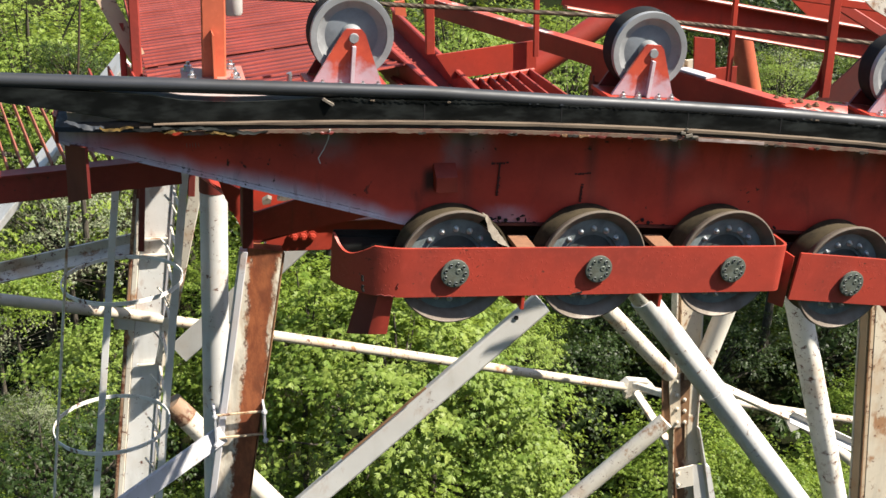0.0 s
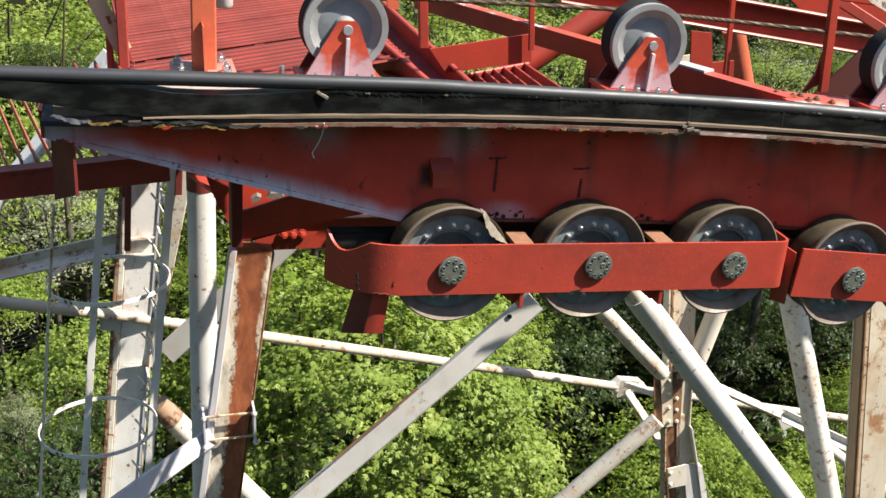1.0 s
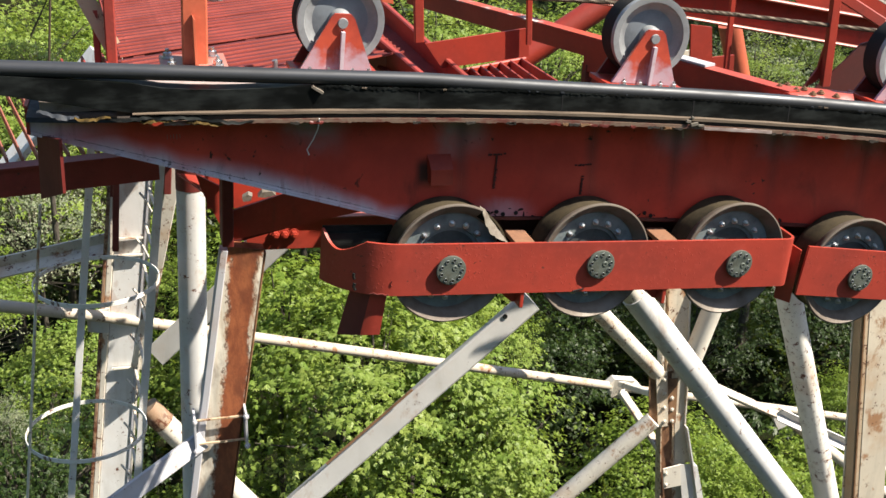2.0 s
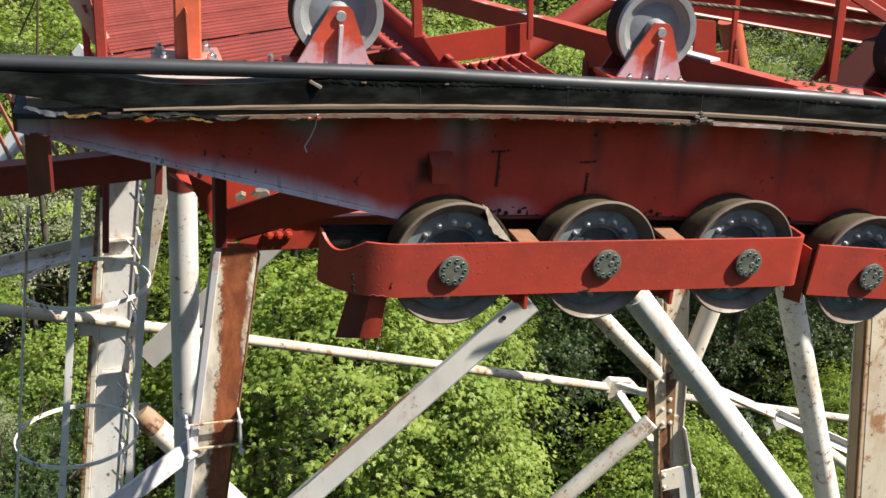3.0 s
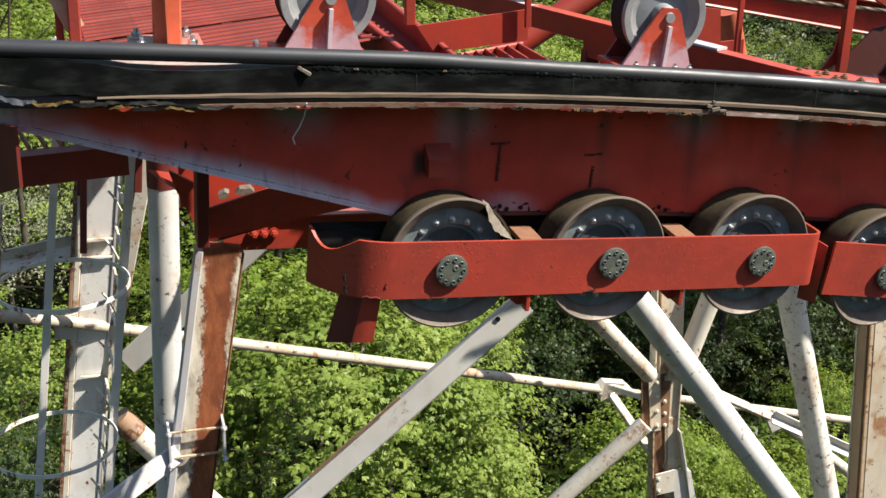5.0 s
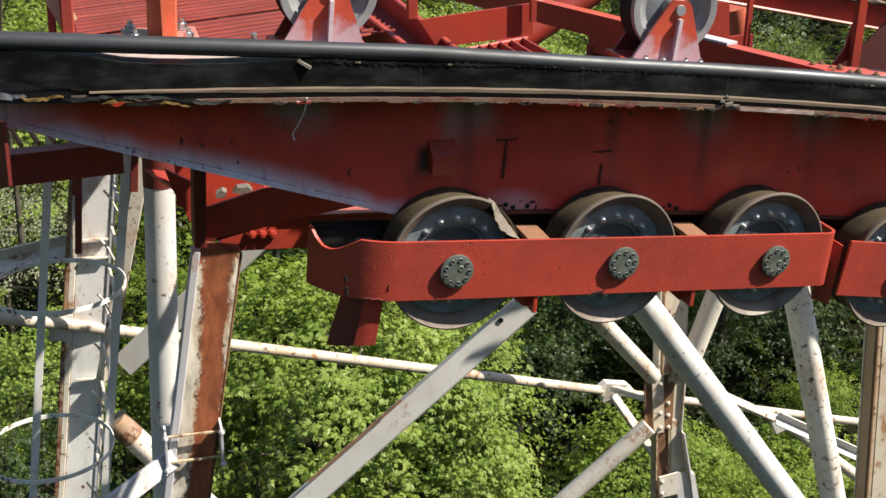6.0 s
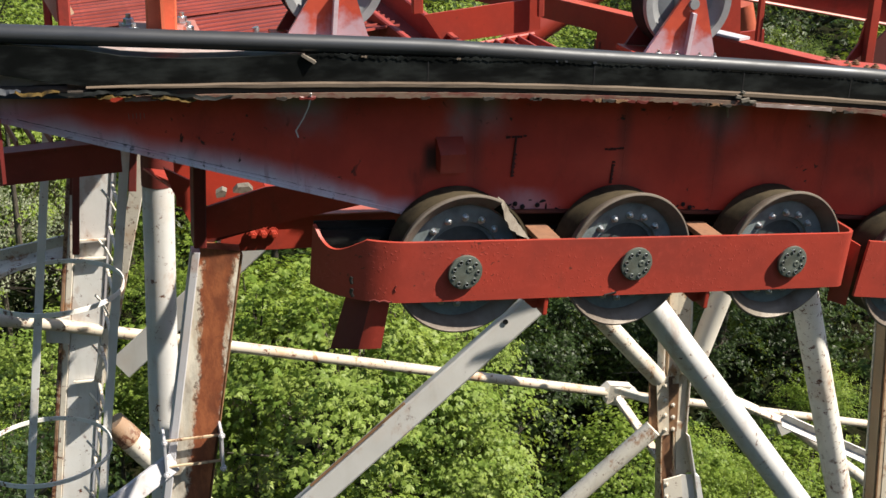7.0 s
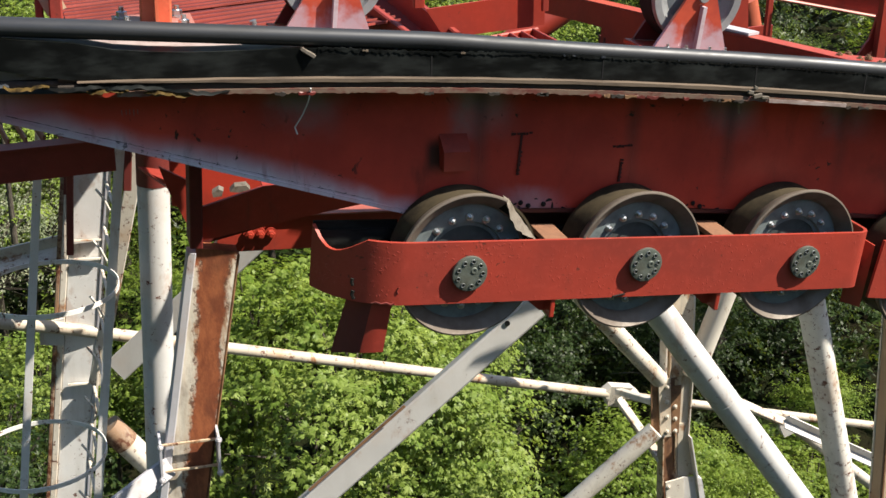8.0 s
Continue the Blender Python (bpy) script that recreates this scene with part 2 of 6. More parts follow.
        col = n.mix(n.math("MULTIPLY", line, n.ramp(to_top, -0.40, -0.02, 0.25, 1)), col, (0.045, 0.03, 0.028))
    # dark blot left of the folded bracket: its shadow painted in, with grease
    gx = n.math("ABSOLUTE", n.math("ADD", n.math("SUBTRACT", x, -0.052), n.math("MULTIPLY", wob, 0.15)))
    gz = n.math("ABSOLUTE", n.math("SUBTRACT", z, 12.318))
    blot = n.math("MULTIPLY", n.ramp(gx, 0.012, 0.05, 1, 0), n.ramp(gz, 0.02, 0.075, 1, 0))
    col = n.mix(n.math("MULTIPLY", blot, 0.92), col, (0.016, 0.011, 0.010))
    freck = n.math("MULTIPLY", n.ramp(n.noise(24, 5, 0.6, warp=0.5), 0.62, 0.67), n.ramp(n.noise(4, 3, 0.5), 0.47, 0.60))
    col = n.mix(freck, col, (0.04, 0.02, 0.016))
    smear = n.noise(3.4, 5, 0.65, n.where("Object", (1.6, 1, 0.55)), 0.5)
    col = n.mix(n.ramp(smear, 0.52, 0.74, 0, 0.5), col, (0.05, 0.016, 0.014))
    lit = n.noise(5.5, 4, 0.6, n.where("Object", (1, 1, 0.6)))
    col = n.mix(n.ramp(lit, 0.55, 0.75, 0, 0.4), col, (0.52, 0.066, 0.040))
    return n.done(col, n.ramp(big, 0.3, 0.7, 0.52, 0.38), 0, fine, 0.3, 0.0015, spec=0.35)


def leaf_mat(name, a, b, trans=0.42):
    n = Nodes(name)
    col = n.mix(n.geo.outputs["Random Per Island"], a, b)
    # whole boughs differ: fresh yellow-green shoots and older deep green leaves
    big = n.noise(2.6, 3, 0.5)
    col = n.mix(n.ramp(big, 0.45, 0.62, 0, 0.6), col, (a[0] * 0.55, a[1] * 0.70, a[2] * 0.6))
    fresh = n.noise(3.7, 3, 0.5)
    col = n.mix(n.ramp(fresh, 0.52, 0.68, 0, 0.5), col, (b[0] * 1.15, b[1] * 1.05, b[2]))
    n.done(col, 0.45, 0, None, spec=0.25)
    out = n.tree.nodes["Material Output"]
    t = n.add("ShaderNodeBsdfTranslucent")
    n.link(n.mix(0.5, col, (0.27, 0.33, 0.03)), t.inputs["Color"])
    mixer = n.add("ShaderNodeMixShader")
    mixer.inputs[0].default_value = trans
    n.link(n.bsdf.outputs[0], mixer.inputs[1])
    n.link(t.outputs[0], mixer.inputs[2])
    n.link(mixer.outputs[0], out.inputs["Surface"])
    return n.mat


def rubbed_flange():
    """Orange-red paint on a flange, rubbed to pale primer in ragged patches."""
    n = Nodes("rubbed_flange_paint")
    big = n.noise(3.0, 5, 0.6)
    fine = n.noise(50, 4, 0.6)
    col = n.mix(n.ramp(big, 0.3, 0.7), (0.30, 0.040, 0.026), (0.44, 0.085, 0.055))
    bare = n.math("MULTIPLY", n.ramp(n.noise(13, 6, 0.7, n.where("Object", (1, 0.5, 1)), 0.3), 0.50, 0.58), n.ramp(n.noise(1.5, 3, 0.5), 0.50, 0.60))
    col = n.mix(n.math("MULTIPLY", bare, 0.85), col, (0.56, 0.50, 0.47))
    spot = n.math("MULTIPLY", n.ramp(n.noise(40, 4, 0.6), 0.62, 0.68), 0.7)
    col = n.mix(spot, col, (0.07, 0.03, 0.022))
    return n.done(col, n.ramp(big, 0.3, 0.7, 0.52, 0.38), 0, fine, 0.35, 0.0015)


def rust_run(name, bands, white_tone, lean=0.0, tones=((0.31, 0.095, 0.040), (0.17, 0.045, 0.020))):
    """Old white steel with rust running down it in bands; UV x goes across the face, UV y is the height."""
    n = Nodes(name)
    fine = n.noise(60, 4, 0.6)
    x, z = n.axis(0, "UV"), n.axis(1, "UV")
    wob = n.math("MULTIPLY", n.math("SUBTRACT", n.noise(4, 5, 0.65, n.where("Object", (1, 1, 0.5))), 0.5), 0.55)
    wob = n.math("ADD", wob, n.math("MULTIPLY", n.math("SUBTRACT", n.noise(34, 5, 0.7, n.where("Object", (1, 1, 0.6))), 0.5), 0.40))
    u = n.math("ADD", n.math("ADD", x, wob), n.math("MULTIPLY", n.math("SUBTRACT", z, 10.2), lean))
    base = n.mix(n.ramp(n.noise(8, 5, 0.6, n.where("Object", (1, 1, 0.15))), 0.4, 0.75), white_tone, tuple(c * 0.62 for c in white_tone))
    tint = n.ramp(n.noise(9, 6, 0.7, n.where("Object", (1, 1, 0.2))), 0.48, 0.72, 0, 0.75)
    base = n.mix(tint, base, (0.42, 0.26, 0.13))
    streak = n.noise(15, 7, 0.72, n.where("Object", (1, 1, 0.4)))
    rusty = n.mix(n.ramp(streak, 0.36, 0.62), tones[0], tones[1])
    rusty = n.mix(n.ramp(n.noise(6, 5, 0.7, n.where("Object", (1, 1, 0.4))), 0.52, 0.70, 0, 0.40), rusty, tuple(c * 1.1 for c in tones[0]))
    total = None
    for lo, hi, soft, z0, z1 in bands:
        m = n.math("MULTIPLY", n.ramp(u, lo, lo + soft), n.ramp(u, hi, hi + soft, 1, 0))
        m = n.math("MULTIPLY", m, n.ramp(n.math("ADD", z, n.math("MULTIPLY", wob, 0.6)), z0, z1))
        total = m if total is None else n.math("MAXIMUM", total, m)
    halo = n.math("MULTIPLY", n.ramp(total, 0.0, 0.30), n.ramp(n.noise(12, 6, 0.7, n.where("Object", (1, 1, 0.35))), 0.38, 0.62))
    col = n.mix(halo, base, (0.36, 0.19, 0.10))
    col = n.mix(n.ramp(total, 0.30, 0.80), col, rusty)
    col = n.mix(n.ramp(n.noise(3.2, 5, 0.7, n.where("Object", (1, 1, 0.5))), 0.50, 0.66, 0, 0.45), col, (0.075, 0.028, 0.017))
    # dark scabs along the edge of the rust
    rim = n.math("MULTIPLY", n.ramp(total, 0.02, 0.35), n.ramp(total, 0.55, 0.98, 1, 0))
    scab = n.math("MULTIPLY", n.ramp(n.noise(30, 5, 0.7), 0.52, 0.57), rim)
    col = n.mix(n.math("MULTIPLY", scab, 0.75), col, (0.075, 0.028, 0.016))
    loose = n.math("MULTIPLY", n.ramp(n.noise(19, 7, 0.75), 0.62, 0.66), n.ramp(n.noise(3, 4, 0.6), 0.48, 0.6))
    col = n.mix(loose, col, (0.09, 0.03, 0.016))
    return n.done(col, 0.6, 0, n.math("SUBTRACT", fine, n.math("ADD", total, scab)), 0.45, 0.0025)


def worn_bracket():
    """Orange-red paint rubbed to violet-white towards the foot of the bracket."""
    n = Nodes("rubbed_bracket_paint")
    big = n.noise(6, 5, 0.6)
    fine = n.noise(60, 4, 0.6)
    col = n.mix(n.ramp(big, 0.3, 0.7), (0.27, 0.030, 0.020), (0.46, 0.075, 0.040))
    wob = n.math("MULTIPLY", n.math("SUBTRACT", n.noise(11, 4, 0.6), 0.5), 0.30)
    rub = n.ramp(n.math("ADD", n.axis(2), wob), -0.17, -0.07, 0.75, 0)
    col = n.mix(rub, col, (0.42, 0.36, 0.42))
    scratch = n.noise(18, 4, 0.6, n.where("Object", (1, 1, 0.2)))
    col = n.mix(n.ramp(scratch, 0.6, 0.72, 0, 0.5), col, (0.12, 0.03, 0.025))
    return n.done(col, n.ramp(big, 0.3, 0.7, 0.5, 0.36), 0, fine, 0.3, 0.0012)


bracket_mat = worn_bracket()
web_mat = faded_web()
flange_mat = rubbed_flange()
# the leg's brown top band carries the arm's shade as well as rust
rust_mat = rust_run("rust_washed_white", ((0.20, 0.92, 0.30, -50.0, -49.0), (-1.0, 5.0, 0.1, 11.06, 11.14)), (0.74, 0.68, 0.58), 0.27, ((0.33, 0.105, 0.042), (0.19, 0.052, 0.022)))
rear_rust = rust_run("rust_run_rear_column", ((-0.6, 0.40, 0.2, -50.0, -49.0),), (0.68, 0.60, 0.48), 0.0, ((0.20, 0.10, 0.05), (0.10, 0.048, 0.026)))
leaf_bright = leaf_mat("bright_leaves", (0.192, 0.275, 0.045), (0.33, 0.415, 0.11), 0.5)
leaf_mid = leaf_mat("mid_leaves", (0.16, 0.24, 0.034), (0.28, 0.365, 0.07), 0.5)
# dark_leaves is darker than true foliage: the wood's shade is in the colour
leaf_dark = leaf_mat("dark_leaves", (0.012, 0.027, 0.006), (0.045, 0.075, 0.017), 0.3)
leaf_grey = leaf_mat("grey_leaves", (0.13, 0.16, 0.08), (0.30, 0.32, 0.22), 0.2)


def soil():
    n = Nodes("woodland_floor")
    a = n.noise(0.6, 5, 0.6)
    b = n.noise(9, 5, 0.65)
    col = n.mix(n.ramp(a, 0.35, 0.65), (0.009, 0.014, 0.004), (0.014, 0.012, 0.006))
    col = n.mix(n.ramp(b, 0.5, 0.75), col, (0.012, 0.014, 0.006))
    return n.done(col, 0.9, 0, b, 0.8, 0.08, spec=0.05)


def bark():
    n = Nodes("bark")
    a = n.noise(12, 5, 0.65, n.where("Object", (1, 1, 0.2)))
    return n.done(n.mix(n.ramp(a, 0.35, 0.7), (0.025, 0.02, 0.014), (0.085, 0.07, 0.052)), 0.85, 0, a, 0.7, 0.02)


def far_wood():
    n = Nodes("far_woodland")
    a = n.noise(0.05, 5, 0.65)
    b = n.noise(0.4, 4, 0.65)
    col = n.mix(n.ramp(a, 0.3, 0.7), (0.03, 0.055, 0.016), (0.06, 0.10, 0.025))
    col = n.mix(n.ramp(b, 0.45, 0.7), col, (0.015, 0.028, 0.008))
    return n.done(col, 0.9, 0, b, 1.0, 1.5, spec=0.05)


soil_mat, bark_mat, far_mat = soil(), bark(), far_wood()


# ---------------------------------------------------------------- building helpers
def thing(name, label, category, at=(0, 0, 0), group="", kind=""):
    ob = new(name)
    ob.location = at
    ob.empty_display_size = 0.1
    return tagged(ob, label, category, group, kind)


def world_of(ob):
    m = Matrix.Identity(4)
    while ob is not None:
        m = ob.matrix_basis @ m
        ob = ob.parent
    return m


def part(name, bm, material, parent=None, label="", smooth=None):
    """Links a bmesh, whose points are in the parent's space, as one mesh object."""
    me = bpy.data.meshes.new(name)
    bm.normal_update()
    bm.to_mesh(me)
    bm.free()
    me.materials.append(material)
    if smooth is not None:
        for p in me.polygons:
            p.use_smooth = True
        me.set_sharp_from_angle(angle=radians(smooth))
    ob = new(name, me)
    if parent is not None:
        ob.parent = parent
    if label:
        ob["label"] = label
    return ob


def mesh_copy(name, ob, m, parent):
    """Another part on the same mesh."""
    c = new(name, ob.data)
    c.parent = parent
    c.matrix_basis = m
    return c


def box(bm, x0, x1, y0, y1, z0, z1, m=None, bevel=0.0):
    r = bmesh.ops.create_cube(bm, size=1)
    vs = r["verts"]
    for v in vs:
        v.co = Vector(((x0 + x1) / 2 + v.co.x * (x1 - x0), (y0 + y1) / 2 + v.co.y * (y1 - y0), (z0 + z1) / 2 + v.co.z * (z1 - z0)))
    if bevel:
        es = list({e for v in vs for e in v.link_edges})
        out = bmesh.ops.bevel(bm, geom=es, offset=bevel, segments=2, affect="EDGES", profile=0.6)
        vs = list({v for f in out["faces"] for v in f.verts} | {v for v in vs if v.is_valid})
    if m is not None:
        for v in vs:
            v.co = m @ v.co
    return bm


def bm_box(*a, **k):
    return box(bmesh.new(), *a, **k)


def prism(profile, p0, p1, up=(0, 0, 1), bm=None, uv=False):
    """A profile (points right, up) swept from p0 to p1."""
    bm = bm or bmesh.new()
    p0, p1 = Vector(p0), Vector(p1)
    d = (p1 - p0).normalized()
    r = d.cross(Vector(up)).normalized()
    u = r.cross(d)
    rings = [[bm.verts.new(p + r * a + u * b) for a, b in profile] for p in (p0, p1)]
    n = len(profile)
    for k in range(n):
        bm.faces.new((rings[0][k], rings[0][(k + 1) % n], rings[1][(k + 1) % n], rings[1][k]))
    bm.faces.new(rings[0][::-1])
    bm.faces.new(rings[1])
    bmesh.ops.recalc_face_normals(bm, faces=bm.faces[:])
    return bm


def rect(w, h, c=0.006):
    """A rectangle with clipped corners."""
    a, b = w / 2, h / 2
    return [(-a + c, -b), (a - c, -b), (a, -b + c), (a, b - c), (a - c, b), (-a + c, b), (-a, b - c), (-a, -b + c)]


def ring(r, n=24):
    return [(r * math.cos(2 * math.pi * k / n), r * math.sin(2 * math.pi * k / n)) for k in range(n)]


def angle_bar(w, h, t):
    return [(0, 0), (w, 0), (w, t), (t, t), (t, h), (0, h)]


def i_bar(w, h, t):
    a, b, s = w / 2, h / 2, t / 2
    return [(-a, -b), (a, -b), (a, -b + t), (s, -b + t), (s, b - t), (a, b - t), (a, b), (-a, b), (-a, b - t), (-s, b - t), (-s, -b + t), (-a, -b + t)]


def channel(w, h, t):
    return [(0, 0), (w, 0), (w, t), (t, t), (t, h - t), (w, h - t), (w, h), (0, h)]


def tube_along(points, r, n=12, bm=None, closed=False):
    """A round bar through points."""
    bm = bm or bmesh.new()
    pts = [Vector(p) for p in points]
    rings, last = [], None
    for k, p in enumerate(pts):
        a = pts[(k - 1) % len(pts)] if closed or k else p
        b = pts[(k + 1) % len(pts)] if closed or k < len(pts) - 1 else p
        d = (b - a).normalized()
        side = last if last is not None else d.orthogonal()
        side = (side - d * side.dot(d)).normalized()
        last = side
        other = d.cross(side)
        rings.append([bm.verts.new(p + (side * math.cos(2 * math.pi * j / n) + other * math.sin(2 * math.pi * j / n)) * r) for j in range(n)])
    m = len(rings)
    for k in range(m if closed else m - 1):
        for j in range(n):
            bm.faces.new((rings[k][j], rings[k][(j + 1) % n], rings[(k + 1) % m][(j + 1) % n], rings[(k + 1) % m][j]))
    if not closed:
        bm.faces.new(rings[0][::-1])
        bm.faces.new(rings[-1])
    bmesh.ops.recalc_face_normals(bm, faces=bm.faces[:])
    return bm


def lathe(profile, n=64, bm=None, at=(0, 0, 0), skip=None):
    """Turns a closed profile of (y, r) about the y axis."""
    bm = bm or bmesh.new()
    at = Vector(at)
    rings = []
    for k in range(n):
        a = 2 * math.pi * k / n
        rings.append([bm.verts.new(at + Vector((r * math.cos(a), y, r * math.sin(a)))) for y, r in profile])
    m = len(profile)
    for k in range(n):
        for j in range(m):
            bm.faces.new((rings[k][j], rings[(k + 1) % n][j], rings[(k + 1) % n][(j + 1) % m], rings[k][(j + 1) % m]))
    bmesh.ops.recalc_face_normals(bm, faces=bm.faces[:])
    return bm


def slab(outline, y0, y1, bm=None):
    """A plate standing in x and z between two depths."""
    bm = bm or bmesh.new()
    a = [bm.verts.new((x, y0, z)) for x, z in outline]
    b = [bm.verts.new((x, y1, z)) for x, z in outline]
    n = len(outline)
    bm.faces.new(a)
    bm.faces.new(b[::-1])
    for k in range(n):
        bm.faces.new((a[k], b[k], b[(k + 1) % n], a[(k + 1) % n]))
    bmesh.ops.recalc_face_normals(bm, faces=bm.faces[:])
    return bm


def plate(points, thick, bm=None):
    """A flat plate through points in space, thickened by a vector."""
    bm = bm or bmesh.new()
    t = Vector(thick)
    a = [bm.verts.new(Vector(p)) for p in points]
    b = [bm.verts.new(Vector(p) + t) for p in points]
    n = len(points)
    bm.faces.new(a)
    bm.faces.new(b[::-1])
    for k in range(n):
        bm.faces.new((a[k], b[k], b[(k + 1) % n], a[(k + 1) % n]))
    bmesh.ops.recalc_face_normals(bm, faces=bm.faces[:])
    return bm


def strip(xs, bottom, top, y0, y1):
    """A bar along x whose lower and upper edges follow two functions."""
    bm = bmesh.new()
    rows = [[bm.verts.new(p) for p in ((x, y0, bottom(x)), (x, y1, bottom(x)), (x, y1, top(x)), (x, y0, top(x)))] for x in xs]
    for a, b in zip(rows, rows[1:]):
        for j in range(4):
            bm.faces.new((a[j], a[(j + 1) % 4], b[(j + 1) % 4], b[j]))
    bm.faces.new(rows[0][::-1])
    bm.faces.new(rows[-1])
    bmesh.ops.recalc_face_normals(bm, faces=bm.faces[:])
    return bm


def bolt_mesh(r, h):
    """A hexagon head with washer and stud end, along -y."""
    bm = lathe([(0, 0.0005), (0, r * 1.5), (-h * 0.25, r * 1.5), (-h * 0.25, 0.0005)], 12)
    lathe([(-h * 0.25, 0.0005), (-h * 0.25, r * 1.1), (-h * 0.9, r * 1.1), (-h, r * 0.8), (-h, 0.0005)], 6, bm)
    lathe([(-h, 0.0005), (-h, r * 0.55), (-h * 1.5, r * 0.5), (-h * 1.5, 0.0005)], 8, bm)
    return bm


# ---------------------------------------------------------------- ground
def ground_z(x, y):
    return -7.0 + 0.22 * max(y - 8, -30) + 0.16 * x + 0.9 * noise.noise(Vector((x * 0.08, y * 0.08, 0))) + 0.0006 * max(y - 20, 0) ** 2


def build_ground():
    bm = bmesh.new()
    xs = [-1500, -600, -250, -120] + [-70 + 3.5 * k for k in range(41)] + [120, 250, 600, 1500]
    ys = [-1500, -500, -150, -60] + [-30 + 3.5 * k for k in range(32)] + [120, 200, 400, 900, 2000]
    grid = [[bm.verts.new((x, y, ground_z(max(-70, min(70, x)), max(-30, min(90, y))))) for x in xs] for y in ys]
    for a, b in zip(grid, grid[1:]):
        for k in range(len(xs) - 1):
            bm.faces.new((a[k], a[k + 1], b[k + 1], b[k]))
    ob = part("ground", bm, soil_mat, smooth=60)
    tagged(ob, "dark wooded hillside floor of soil and undergrowth", "ground", kind="structure")


build_ground()


def build_hills():
    """Unseen wooded hills all round, added to hold off low skylight."""
    bm = bmesh.new()
    n = 72
    rows = []
    for k in range(n):
        a = 2 * math.pi * k / n
        h = 72 + 18 * noise.noise(Vector((math.cos(a) * 2, math.sin(a) * 2, 3)))
        rows.append([bm.verts.new((r * math.cos(a), r * math.sin(a), z)) for r, z in ((150, -22), (190, h * 0.55), (235, h), (300, h * 0.9), (420, -30))])
    for k in range(n):
        p, q = rows[k], rows[(k + 1) % n]
        for j in range(4):
            bm.faces.new((p[j], q[j], q[j + 1], p[j + 1]))
    bmesh.ops.recalc_face_normals(bm, faces=bm.faces[:])
    tagged(part("backdrop", bm, far_mat, smooth=60), "unseen wooded hills added around the site to cut skylight", "hills", kind="structure")


build_hills()


# ---------------------------------------------------------------- saddle beam, saddle and track rope
def zf(x):
    """The curved top of the saddle beam."""
    return 12.602 - 0.0595 * x - 0.0209 * x * x


def span(a, b, n):
    return [a + (b - a) * k / n for k in range(n + 1)]


XR = 4.2
WEB_Y = 0.215


def beam_low(x):
    return max(zf(x) - 0.473, 12.093 - 0.3153 * x)


